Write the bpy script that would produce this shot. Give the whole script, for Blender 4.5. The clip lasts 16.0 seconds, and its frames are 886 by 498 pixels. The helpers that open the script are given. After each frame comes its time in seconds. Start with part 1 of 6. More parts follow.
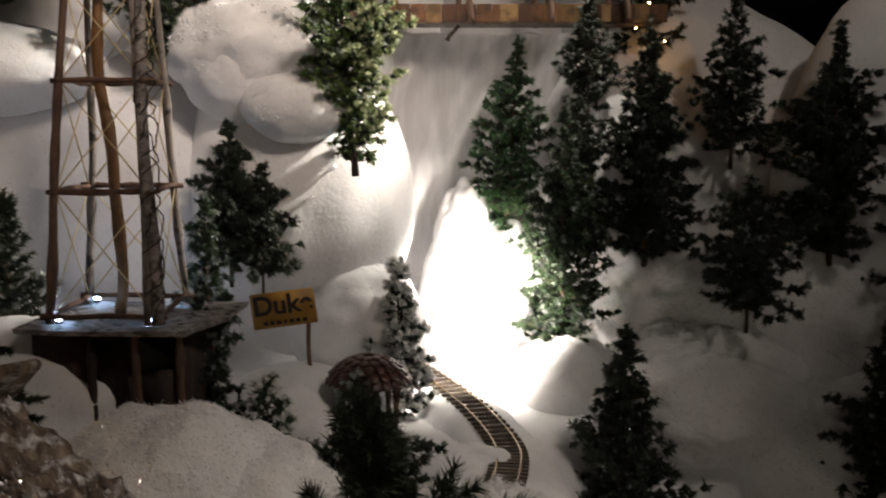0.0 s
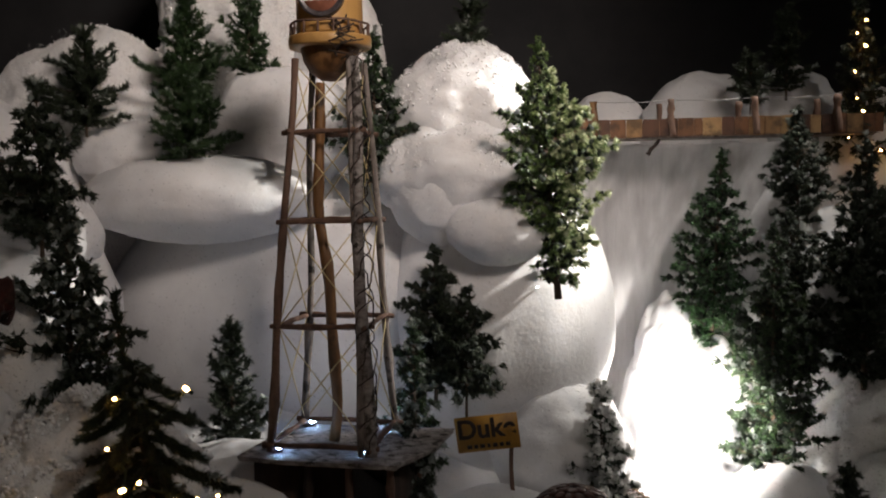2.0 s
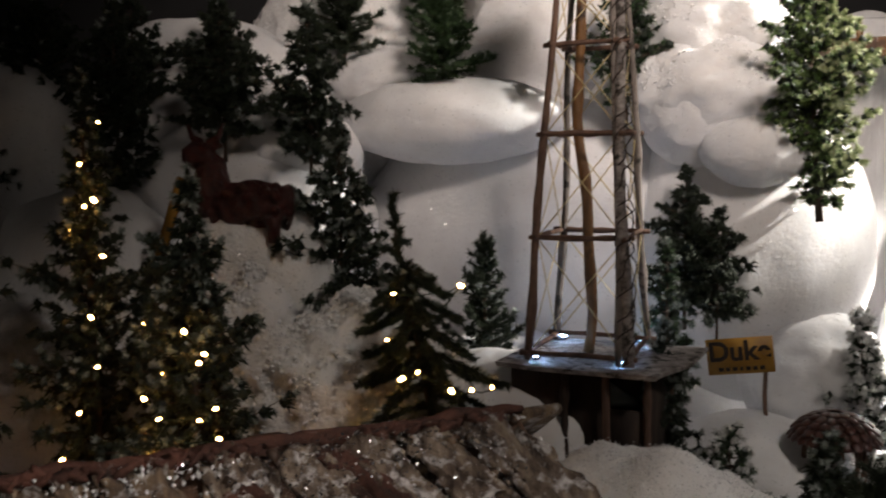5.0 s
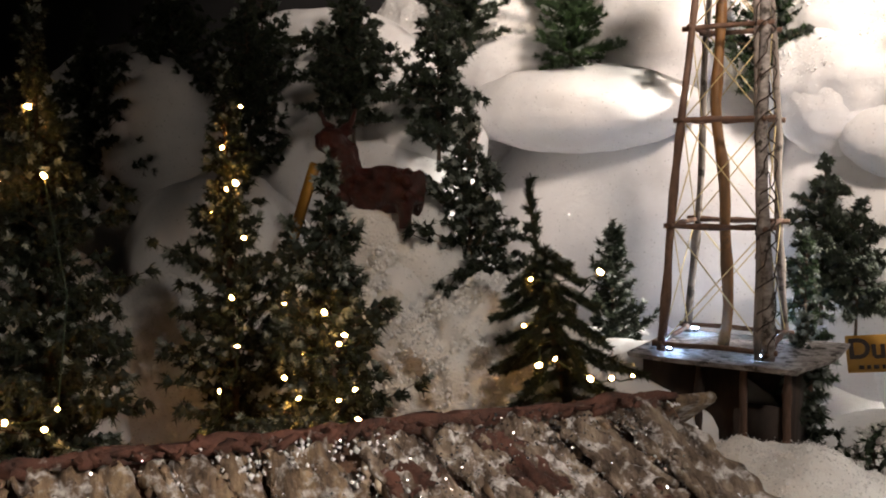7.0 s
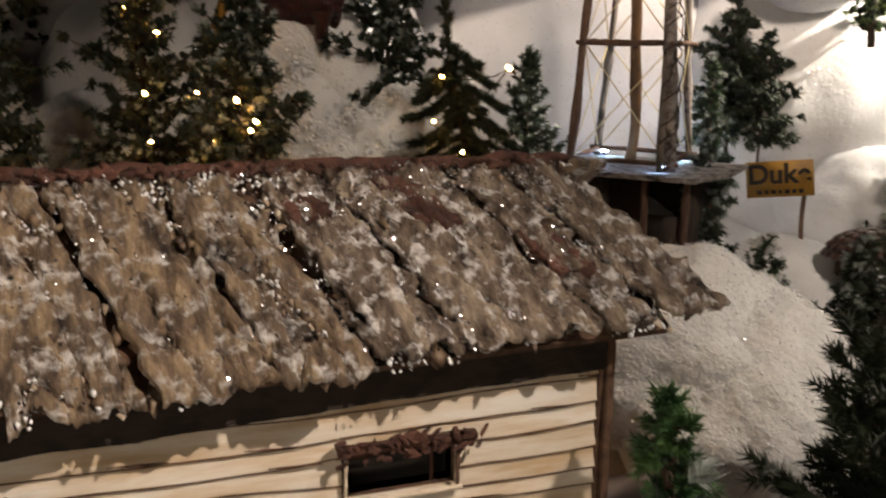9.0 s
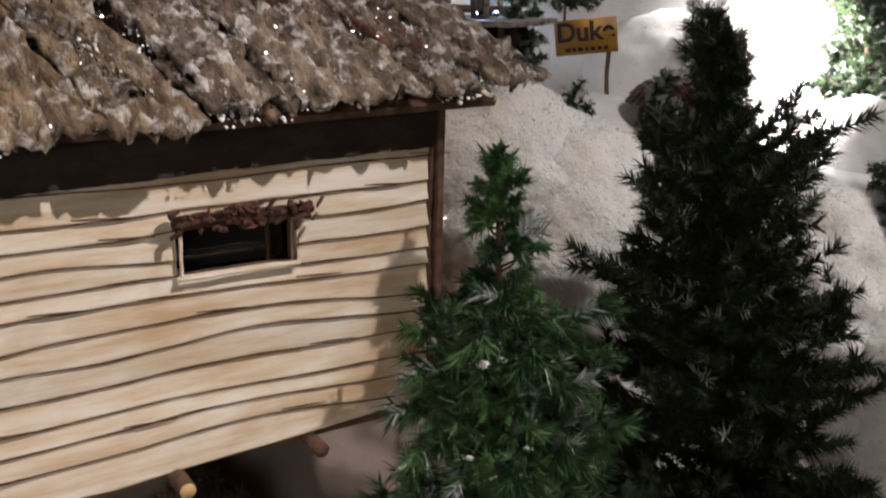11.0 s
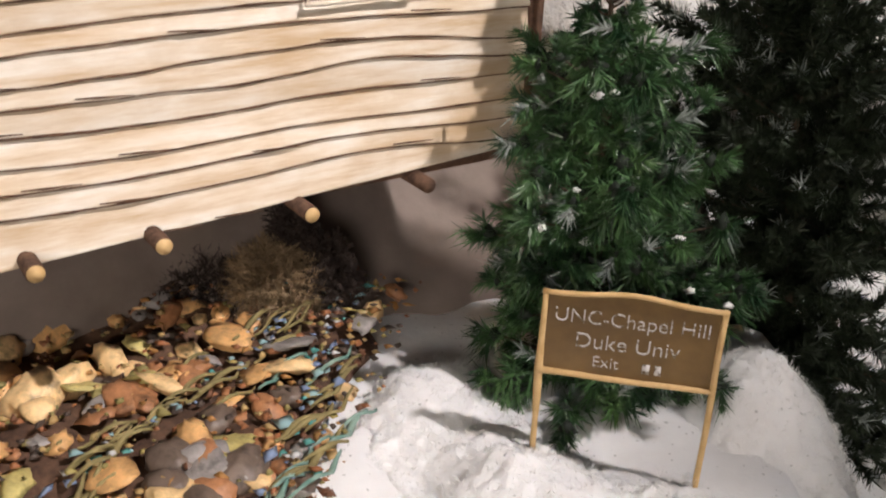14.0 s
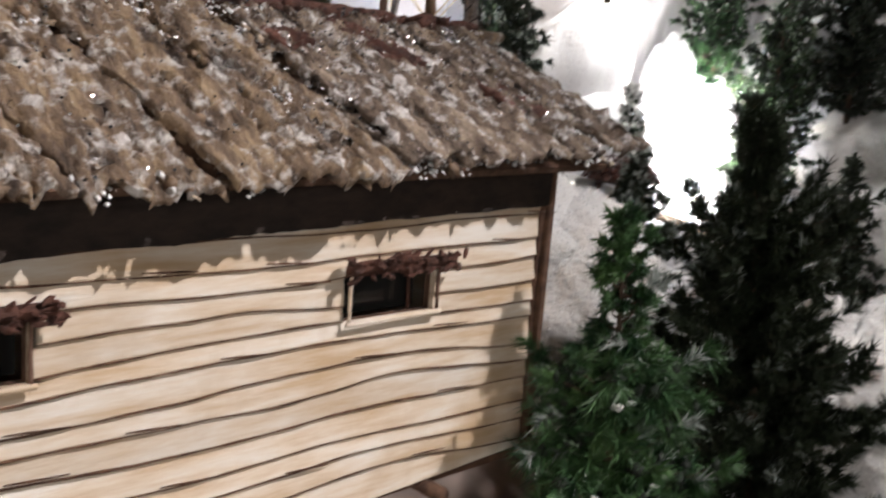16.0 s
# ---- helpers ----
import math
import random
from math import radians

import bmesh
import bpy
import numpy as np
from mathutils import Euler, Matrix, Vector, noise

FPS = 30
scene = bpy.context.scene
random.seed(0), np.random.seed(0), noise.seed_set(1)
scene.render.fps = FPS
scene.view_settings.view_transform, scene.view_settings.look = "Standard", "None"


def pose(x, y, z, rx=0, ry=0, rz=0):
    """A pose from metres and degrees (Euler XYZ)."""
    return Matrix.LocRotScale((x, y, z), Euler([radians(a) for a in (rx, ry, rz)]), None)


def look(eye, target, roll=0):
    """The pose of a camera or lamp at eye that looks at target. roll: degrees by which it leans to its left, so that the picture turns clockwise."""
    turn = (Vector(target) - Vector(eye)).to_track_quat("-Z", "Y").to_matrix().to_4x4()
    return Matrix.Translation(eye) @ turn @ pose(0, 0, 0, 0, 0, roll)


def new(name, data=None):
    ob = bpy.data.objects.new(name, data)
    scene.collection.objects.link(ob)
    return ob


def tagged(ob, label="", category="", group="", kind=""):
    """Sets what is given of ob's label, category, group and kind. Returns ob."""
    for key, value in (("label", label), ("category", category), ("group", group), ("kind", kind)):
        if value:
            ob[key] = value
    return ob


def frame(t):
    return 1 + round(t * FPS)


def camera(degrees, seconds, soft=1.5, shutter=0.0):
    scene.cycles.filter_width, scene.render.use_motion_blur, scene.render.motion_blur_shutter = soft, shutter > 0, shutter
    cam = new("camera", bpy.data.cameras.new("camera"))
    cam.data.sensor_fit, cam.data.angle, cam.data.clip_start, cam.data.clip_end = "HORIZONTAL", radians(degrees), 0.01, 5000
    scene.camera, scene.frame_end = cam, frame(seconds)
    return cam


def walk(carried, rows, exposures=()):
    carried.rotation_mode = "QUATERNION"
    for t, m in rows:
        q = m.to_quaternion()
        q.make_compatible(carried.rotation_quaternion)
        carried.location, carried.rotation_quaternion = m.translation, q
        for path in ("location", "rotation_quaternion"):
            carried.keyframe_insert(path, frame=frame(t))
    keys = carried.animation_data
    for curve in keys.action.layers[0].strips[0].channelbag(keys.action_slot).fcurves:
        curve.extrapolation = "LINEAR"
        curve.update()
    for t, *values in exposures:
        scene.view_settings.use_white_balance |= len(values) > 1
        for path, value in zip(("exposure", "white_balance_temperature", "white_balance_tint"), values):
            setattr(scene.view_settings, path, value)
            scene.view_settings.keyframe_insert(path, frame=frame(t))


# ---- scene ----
cam = camera(48.8, 16.0, soft=1.9, shutter=0.4)
METRES, EYE, TILT, LEAN, TURN = 1.25, 1.5, -7.5, 0.0, 0.0
ROWS = [
    (0.0, 0.0, 0.0, 0.0, 0.0, 0.0, -0.0),
    (0.5, -0.0001, 0.0104, 0.0173, 3.75, 0.86, 0.34),
    (1.0, -0.0178, -0.0015, 0.0375, 8.01, 2.05, -0.48),
    (1.5, -0.0207, -0.0048, 0.0614, 10.11, 2.9, -0.55),
    (2.0, -0.0279, -0.0155, 0.0879, 10.85, 4.16, -0.54),
    (2.5, -0.0252, -0.0255, 0.1073, 11.72, 4.8, -0.14),
    (3.0, -0.0205, -0.0359, 0.1208, 11.67, 6.7, 0.44),
    (3.5, -0.0249, -0.0474, 0.11, 13.13, 7.41, 0.42),
    (4.0, -0.0472, -0.045, 0.0699, 15.07, 5.43, -1.46),
    (4.5, -0.0753, -0.0391, 0.0419, 18.84, 2.11, -1.59),
    (5.0, -0.0964, -0.0466, 0.0292, 22.81, 1.02, -2.07),
    (7.5, -0.1504, -0.0612, 0.0026, 29.49, -0.11, -3.69),
    (8.0, -0.1555, -0.0626, -0.0455, 30.25, -2.38, -4.21),
    (8.5, -0.1303, -0.0639, -0.0748, 28.54, -4.58, -4.28),
    (9.0, -0.0946, -0.074, -0.1035, 24.74, -5.42, -4.26),
    (11.5, -0.0953, -0.1013, -0.2593, 12.7, -10.31, -3.0),
    (12.0, -0.099, -0.1093, -0.2837, 12.37, -13.6, -3.05),
    (12.5, -0.0973, -0.1116, -0.3008, 11.04, -15.94, -2.73),
    (13.0, -0.1207, -0.1283, -0.3052, 10.88, -15.99, -3.02),
    (13.5, -0.1583, -0.1505, -0.3235, 12.43, -17.0, -4.18),
    (14.0, -0.1859, -0.1591, -0.3123, 12.33, -17.7, -3.83),
    (14.5, -0.1994, -0.156, -0.2662, 6.6, -14.3, -2.02),
    (15.0, -0.2568, -0.1825, -0.2664, 6.11, -11.73, -1.29),
    (15.5, -0.3058, -0.1911, -0.2557, 7.59, -8.03, -3.24),
    (16.0, -0.3427, -0.1775, -0.2647, 2.59, -3.03, -5.05),
]
EXPOSURES = [(0.0, 0.18, 6900, 10), (1.0, -0.05, 6700, 10), (2.5, -0.15, 6500, 10), (3.5, -0.33, 6500, 10), (4.2, -0.05, 6500, 10), (5.0, 0.3, 6600, 10), (7.5, 1.4, 7100, 10), (8.5, 1.4, 7500, 10), (9.0, 1.3, 7300, 10), (11.5, 1.4, 6300, 10), (12.5, 1.7, 6200, 10), (13.5, 2.1, 6250, 10), (14.0, 2.1, 6300, 10), (15.0, 2.15, 6300, 10), (15.5, 2.05, 5700, 10), (16.0, 1.7, 6100, 10)]
walk(cam, [(t, pose(0, 0, EYE, TILT, LEAN, TURN) @ pose(METRES * x, METRES * y, METRES * z, 90 + pitch, roll, yaw)) for t, x, y, z, yaw, pitch, roll in ROWS], EXPOSURES)

# ---- world and lamps ----
world = bpy.data.worlds.new("dark_hall")
scene.world = world
world.use_nodes = True
world.node_tree.nodes["Background"].inputs[0].default_value = (1.0, 0.94, 0.97, 1)
world.node_tree.nodes["Background"].inputs[1].default_value = 0.024


def spot(name, eye, target, watts, degrees, blend, size, colour):
    data = bpy.data.lights.new(name, "SPOT")
    data.energy, data.spot_size, data.spot_blend, data.shadow_soft_size, data.color = watts, radians(degrees), blend, size, colour
    ob = new(name, data)
    ob.matrix_world = look(eye, target)
    return ob


spot("key_fill_spot", (0.85, 0.0, 3.0), (-0.66, 2.30, 2.23), 310, 46, 1.0, 0.26, (1.0, 0.857, 0.765))
spot("key_fill_spot", (1.2, 0.15, 2.85), (-0.99, 0.24, 0.76), 102, 47, 0.95, 0.02, (1.0, 0.895, 0.845))
# Added fill, no known lamp: brightens the snow behind the cabin.
spot("key_fill_spot", (1.3, 0.4, 3.2), (0.05, 1.42, 0.82), 84, 35, 1.0, 0.06, (1.0, 0.90, 0.82))
# Added fill, no known lamp: brightens the slope under the statue.
spot("key_fill_spot", (0.65, 0.35, 3.25), (-1.12, 1.46, 1.14), 36, 24, 1.0, 0.10, (1.0, 0.89, 0.80))
# Added fill, no known lamp: lifts the right bank and its trees.
spot("key_fill_spot", (1.5, 0.6, 3.3), (0.62, 2.35, 1.76), 32, 44, 1.0, 0.06, (1.0, 0.90, 0.82))
spot("key_fill_spot", (0.92, 2.42, 3.4), (0.06, 2.48, 1.30), 260, 22, 0.9, 0.04, (1.0, 0.935, 0.86))
spot("key_fill_spot", (1.6, 2.38, 2.75), (-0.13, 2.17, 1.69), 640, 20, 0.9, 0.03, (1.0, 0.935, 0.86))
spot("gorge_lamp", (0.15, 2.12, 1.20), (0.09, 2.42, 1.02), 30, 100, 0.5, 0.03, (1.0, 0.935, 0.86))
# Unseen area lamp added as soft fill from the front.
lamp = bpy.data.lights.new("front_fill", "AREA")
lamp.shape, lamp.size, lamp.size_y, lamp.energy, lamp.color = "RECTANGLE", 1.2, 0.6, 1.5, (1.0, 0.88, 0.76)
lamp.spread = radians(70)
new("front_fill", lamp).matrix_world = look((-0.1, -2.4, 1.5), (-0.5, 0.8, 0.6))

# ---- materials ----
def shader(name, colour, rough=0.8, metal=0.0):
    m = bpy.data.materials.new(name)
    m.use_nodes = True
    b = m.node_tree.nodes["Principled BSDF"]
    b.inputs["Base Color"].default_value = (*colour, 1)
    b.inputs["Roughness"].default_value = rough
    b.inputs["Metallic"].default_value = metal
    return m


def mixed(name, colours, scale, rough=0.8, bump=0.3, bump_scale=None, stretch=(1, 1, 1), detail=6, metal=0.0, distance=0.002, spread=(0.35, 0.65), second=None, per_object=0.0):
    """Colours laid out by noise at one scale, a finer noise for relief, and a second stain colour (colour, scale, low, high)."""
    m = shader(name, colours[0], rough, metal)
    nt = m.node_tree
    n, l = nt.nodes, nt.links
    b = n["Principled BSDF"]
    co = n.new("ShaderNodeTexCoord")
    mp = n.new("ShaderNodeMapping")
    mp.inputs["Scale"].default_value = stretch
    l.new(co.outputs["Object"], mp.inputs["Vector"])
    tex = n.new("ShaderNodeTexNoise")
    tex.inputs["Scale"].default_value, tex.inputs["Detail"].default_value, tex.inputs["Roughness"].default_value = scale, detail, 0.65
    l.new(mp.outputs[0], tex.inputs["Vector"])
    ramp = n.new("ShaderNodeValToRGB")
    el = ramp.color_ramp.elements
    el[0].position, el[1].position = spread
    el[0].color, el[1].color = (*colours[0], 1), (*colours[-1], 1)
    for i, c in enumerate(colours[1:-1]):
        e = el.new(spread[0] + (spread[1] - spread[0]) * (i + 1) / (len(colours) - 1))
        e.color = (*c, 1)
    l.new(tex.outputs["Fac"], ramp.inputs[0])
    out = ramp.outputs[0]
    if second:
        col, sc, lo, hi = second
        t2 = n.new("ShaderNodeTexNoise")
        t2.inputs["Scale"].default_value, t2.inputs["Detail"].default_value, t2.inputs["Roughness"].default_value = sc, 5, 0.6
        l.new(co.outputs["Object"], t2.inputs["Vector"])
        mr = n.new("ShaderNodeMapRange")
        mr.inputs["From Min"].default_value, mr.inputs["From Max"].default_value = lo, hi
        l.new(t2.outputs["Fac"], mr.inputs["Value"])
        mx = n.new("ShaderNodeMix")
        mx.data_type = "RGBA"
        mx.inputs["B"].default_value = (*col, 1)
        l.new(mr.outputs[0], mx.inputs["Factor"])
        l.new(out, mx.inputs["A"])
        out = mx.outputs["Result"]
    if per_object:
        info = n.new("ShaderNodeObjectInfo")
        mr = n.new("ShaderNodeMapRange")
        mr.inputs["To Min"].default_value, mr.inputs["To Max"].default_value = 1 - per_object, 1 + per_object
        l.new(info.outputs["Random"], mr.inputs["Value"])
        hs = n.new("ShaderNodeHueSaturation")
        l.new(mr.outputs[0], hs.inputs["Value"])
        l.new(out, hs.inputs["Color"])
        out = hs.outputs[0]
    l.new(out, b.inputs["Base Color"])
    if bump:
        t3 = n.new("ShaderNodeTexNoise")
        t3.inputs["Scale"].default_value, t3.inputs["Detail"].default_value, t3.inputs["Roughness"].default_value = bump_scale or scale * 3, 5, 0.7
        l.new(mp.outputs[0], t3.inputs["Vector"])
        bp = n.new("ShaderNodeBump")
        bp.inputs["Strength"].default_value, bp.inputs["Distance"].default_value = bump, distance
        l.new(t3.outputs["Fac"], bp.inputs["Height"])
        l.new(bp.outputs[0], b.inputs["Normal"])
    return m


def snowy(name, colours, grain, relief, flakes, stretch=(1, 1, 1)):
    """Batting or snow: soft stains, relief at two sizes and small mica flakes that face every way."""
    m = mixed(name, colours, 7, 0.95, 0, second=((0.60, 0.58, 0.57), 2.5, 0.55, 0.85), stretch=stretch)
    nt = m.node_tree
    n, l = nt.nodes, nt.links
    b = n["Principled BSDF"]
    co = n["Texture Coordinate"]
    mp = n["Mapping"]
    last = None
    for sc, dist, st in ((grain * 0.22, relief * 1.6, 0.4), (grain, relief * 0.7, 0.55)):
        t = n.new("ShaderNodeTexNoise")
        t.inputs["Scale"].default_value, t.inputs["Detail"].default_value, t.inputs["Roughness"].default_value = sc, 4, 0.7
        l.new(mp.outputs[0], t.inputs["Vector"])
        bp = n.new("ShaderNodeBump")
        bp.inputs["Strength"].default_value, bp.inputs["Distance"].default_value = st, dist
        l.new(t.outputs["Fac"], bp.inputs["Height"])
        if last:
            l.new(last.outputs[0], bp.inputs["Normal"])
        last = bp
    l.new(last.outputs[0], b.inputs["Normal"])
    vo = n.new("ShaderNodeTexVoronoi")
    vo.inputs["Scale"].default_value = 420
    l.new(co.outputs["Object"], vo.inputs["Vector"])
    sep = n.new("ShaderNodeSeparateColor")
    l.new(vo.outputs["Color"], sep.inputs[0])
    gt = n.new("ShaderNodeMath")
    gt.operation = "GREATER_THAN"
    gt.inputs[1].default_value = 1 - flakes
    l.new(sep.outputs[0], gt.inputs[0])
    v1 = n.new("ShaderNodeVectorMath")
    v1.operation = "MULTIPLY_ADD"
    v1.inputs[1].default_value, v1.inputs[2].default_value = (2.4, 2.4, 2.4), (-1.2, -1.2, -1.2)
    l.new(vo.outputs["Color"], v1.inputs[0])
    ge = n.new("ShaderNodeNewGeometry")
    v2 = n.new("ShaderNodeVectorMath")
    l.new(ge.outputs["Normal"], v2.inputs[0])
    l.new(v1.outputs[0], v2.inputs[1])
    v3 = n.new("ShaderNodeVectorMath")
    v3.operation = "NORMALIZE"
    l.new(v2.outputs[0], v3.inputs[0])
    gl = n.new("ShaderNodeBsdfAnisotropic")
    gl.inputs["Color"].default_value = (0.95, 0.95, 0.95, 1)
    gl.inputs["Roughness"].default_value = 0.16
    l.new(v3.outputs[0], gl.inputs["Normal"])
    mx = n.new("ShaderNodeMixShader")
    half = n.new("ShaderNodeMath")
    half.operation = "MULTIPLY"
    half.inputs[1].default_value = 0.34
    l.new(gt.outputs[0], half.inputs[0])
    l.new(half.outputs[0], mx.inputs[0])
    b.inputs["Subsurface Weight"].default_value = 0.6
    b.inputs["Subsurface Radius"].default_value = (1.0, 0.95, 0.9)
    b.inputs["Subsurface Scale"].default_value = 0.012
    l.new(b.outputs[0], mx.inputs[1])
    l.new(gl.outputs[0], mx.inputs[2])
    l.new(mx.outputs[0], n["Material Output"].inputs["Surface"])
    return m


SNOW = snowy("snow_batting", [(0.74, 0.74, 0.76), (0.84, 0.84, 0.85)], 90, 0.003, 0.010)
SNOW_ROUGH = snowy("granular_snow", [(0.76, 0.75, 0.75), (0.87, 0.87, 0.87)], 80, 0.020, 0.026)
FROST = mixed("frost_grains", [(0.82, 0.82, 0.83), (0.92, 0.92, 0.93)], 60, 0.55, 0)
SNOW_NEAR = snowy("soft_batting", [(0.78, 0.78, 0.79), (0.86, 0.86, 0.87)], 60, 0.003, 0.002)
FALL = snowy("waterfall_batting", [(0.55, 0.54, 0.55), (0.72, 0.71, 0.72)], 50, 0.004, 0.0, (3, 3, 0.4))
FROSTED = mixed("frosted_needles", [(0.10, 0.13, 0.11), (0.38, 0.41, 0.39)], 60, 0.8, 0)
FLOCK = mixed("flock", [(0.70, 0.70, 0.70), (0.84, 0.84, 0.82)], 60, 0.95, 0.6, 300, distance=0.002)
# Pale yellow-green that paints the beam's light on the rim fir's tips.
LIT_TIPS = mixed("painted_lit_tips", [(0.22, 0.28, 0.11), (0.62, 0.66, 0.46)], 60, 0.7, 0)
NEEDLE = mixed("green_needles", [(0.009, 0.026, 0.006), (0.028, 0.062, 0.016)], 30, 0.6, 0, second=((0.055, 0.075, 0.03), 14, 0.55, 0.8))
# Near-black green that paints the shade between a fir's tufts.
NEEDLE_SHADE = mixed("shaded_inner_needles", [(0.004, 0.008, 0.004), (0.010, 0.018, 0.009)], 30, 0.8, 0)
NEEDLE_DARK = mixed("dark_needles", [(0.006, 0.012, 0.004), (0.018, 0.030, 0.011)], 30, 0.65, 0, second=((0.045, 0.046, 0.026), 25, 0.55, 0.8))
NEEDLE_NEAR = mixed("near_green_needles", [(0.012, 0.040, 0.015), (0.085, 0.175, 0.062)], 18, 0.40, 0, spread=(0.42, 0.64), second=((0.10, 0.19, 0.055), 14, 0.56, 0.74))
# Two lit copies of the green needles: lamp light is put into their colour.
NEEDLE_RIM_LIT = mixed("rim_needles_painted_lit", [(0.028, 0.070, 0.015), (0.14, 0.20, 0.055)], 30, 0.5, 0, second=((0.16, 0.18, 0.08), 12, 0.55, 0.8))
NEEDLE_LIT = mixed("green_needles_painted_lit", [(0.014, 0.054, 0.016), (0.045, 0.108, 0.032)], 30, 0.5, 0, second=((0.10, 0.12, 0.05), 12, 0.55, 0.8))
TRUNK = mixed("trunk_bark", [(0.035, 0.022, 0.014), (0.09, 0.06, 0.04)], 60, 0.9, 0.7, 140, (1, 1, 0.3))
TWIG = mixed("twig_bark", [(0.075, 0.040, 0.028), (0.17, 0.098, 0.068)], 50, 0.75, 0.6, 160, (1, 1, 0.25), second=((0.06, 0.03, 0.02), 30, 0.55, 0.75))
TWIG_GREY = mixed("grey_twig_bark", [(0.10, 0.085, 0.075), (0.26, 0.22, 0.20)], 60, 0.8, 0.7, 160, (1, 1, 0.3), second=((0.03, 0.025, 0.02), 40, 0.56, 0.66))
BIRCH = mixed("birch_bark", [(0.12, 0.10, 0.095), (0.38, 0.35, 0.335)], 40, 0.8, 0.5, 90, (1, 1, 1.8), second=((0.035, 0.028, 0.022), 45, 0.54, 0.62))
HONEY = mixed("honey_twig", [(0.095, 0.042, 0.014), (0.23, 0.115, 0.042)], 30, 0.45, 0.6, 90, (1, 1, 0.3), second=((0.04, 0.02, 0.01), 25, 0.55, 0.68))
BAMBOO = mixed("varnished_wood", [(0.38, 0.20, 0.06), (0.52, 0.31, 0.11)], 16, 0.35, 0.15, 60, (1, 1, 0.25), second=((0.26, 0.13, 0.04), 9, 0.55, 0.75))
RAFFIA = mixed("raffia", [(0.50, 0.40, 0.20), (0.64, 0.54, 0.32)], 60, 0.7, 0)
PLANK = mixed("peeled_plank", [(0.54, 0.39, 0.24), (0.68, 0.57, 0.44), (0.78, 0.73, 0.65)], 16, 0.75, 0.6, 90, (0.35, 0.35, 3.0), distance=0.0012, second=((0.48, 0.34, 0.20), 6, 0.50, 0.78), per_object=0.10)
PLANK_EDGE = mixed("siding_edge", [(0.05, 0.022, 0.012), (0.15, 0.075, 0.04)], 60, 0.9, 0.6, 160)
BARK_EDGE = mixed("bark_edge", [(0.05, 0.025, 0.015), (0.14, 0.075, 0.045)], 60, 0.9, 0.6, 160)
BARK = mixed("frosted_bark", [(0.035, 0.022, 0.015), (0.185, 0.125, 0.080), (0.40, 0.29, 0.175)], 60, 0.6, 1.0, 150, (1, 0.3, 0.3), distance=0.008, spread=(0.36, 0.66), second=((0.66, 0.63, 0.60), 60, 0.51, 0.68), per_object=0.25)
BARK_WET = mixed("wet_bark", [(0.026, 0.018, 0.014), (0.15, 0.112, 0.085), (0.34, 0.27, 0.20)], 56, 0.26, 1.0, 140, (1, 0.35, 0.35), distance=0.008, spread=(0.34, 0.68), second=((0.60, 0.57, 0.55), 58, 0.52, 0.66), per_object=0.28)
BARK_RED = mixed("red_bark", [(0.036, 0.014, 0.009), (0.13, 0.050, 0.032)], 40, 0.8, 1.0, 120, distance=0.004, second=((0.45, 0.40, 0.37), 46, 0.62, 0.74))
FRIEZE = mixed("dark_bark_strip", [(0.012, 0.008, 0.006), (0.040, 0.025, 0.018)], 30, 0.85, 0.6, 120, (1, 1, 2))
SCALE = mixed("cone_scales", [(0.030, 0.011, 0.008), (0.085, 0.032, 0.022)], 60, 0.3, 0.6, 160, second=((0.30, 0.26, 0.23), 60, 0.66, 0.78))
DARKWOOD = mixed("dark_shed_wood", [(0.018, 0.012, 0.010), (0.05, 0.032, 0.025)], 30, 0.85, 0.5, 90, (1, 1, 0.3))
CAVE = mixed("brown_wrap", [(0.17, 0.135, 0.115), (0.26, 0.21, 0.185)], 5, 0.95, 0.4, 60)
HALL = mixed("black_drape", [(0.016, 0.016, 0.018), (0.028, 0.028, 0.030)], 3, 0.95, 0.3, 20)
BOARD_Y = mixed("yellow_board", [(0.28, 0.135, 0.018), (0.40, 0.21, 0.032)], 20, 0.6, 0.3, 80, second=((0.19, 0.085, 0.015), 14, 0.55, 0.75))
INK = shader("dark_paint", (0.022, 0.012, 0.008), 0.6)
BOARD_B = mixed("brown_board", [(0.115, 0.066, 0.020), (0.19, 0.112, 0.035)], 14, 0.4, 0.2, 60)
CHALK = mixed("pale_scratch", [(0.11, 0.075, 0.03), (0.60, 0.57, 0.55)], 170, 0.4, 0, spread=(0.40, 0.50))
MOSS = mixed("tan_moss", [(0.15, 0.095, 0.05), (0.36, 0.26, 0.15)], 40, 0.8, 0)
STRAW = mixed("straw_stick", [(0.50, 0.32, 0.13), (0.64, 0.44, 0.21)], 40, 0.6, 0.3, 120)
RAIL = mixed("aged_brass_rail", [(0.16, 0.11, 0.06), (0.30, 0.21, 0.12)], 40, 0.42, 0.2, metal=0.8)
SLEEPER = mixed("sleeper", [(0.035, 0.025, 0.02), (0.10, 0.075, 0.055)], 60, 0.85, 0.5, 160)
RUST = mixed("rust_statue", [(0.012, 0.0025, 0.002), (0.060, 0.009, 0.006)], 50, 0.32, 1.0, 110, distance=0.006)
CAP = mixed("dark_cap", [(0.055, 0.045, 0.05), (0.13, 0.115, 0.12)], 60, 0.35, 0.3, metal=0.5)
CAP_RED = mixed("rust_disc", [(0.17, 0.06, 0.035), (0.28, 0.11, 0.07)], 60, 0.45, 0.3)
SILVER = shader("silver_paint", (0.82, 0.82, 0.84), 0.4, 0.0)
GLASS_DARK = shader("window_glass", (0.02, 0.02, 0.02), 0.08)
WIRE = shader("wire", (0.35, 0.35, 0.36), 0.4, 0.8)
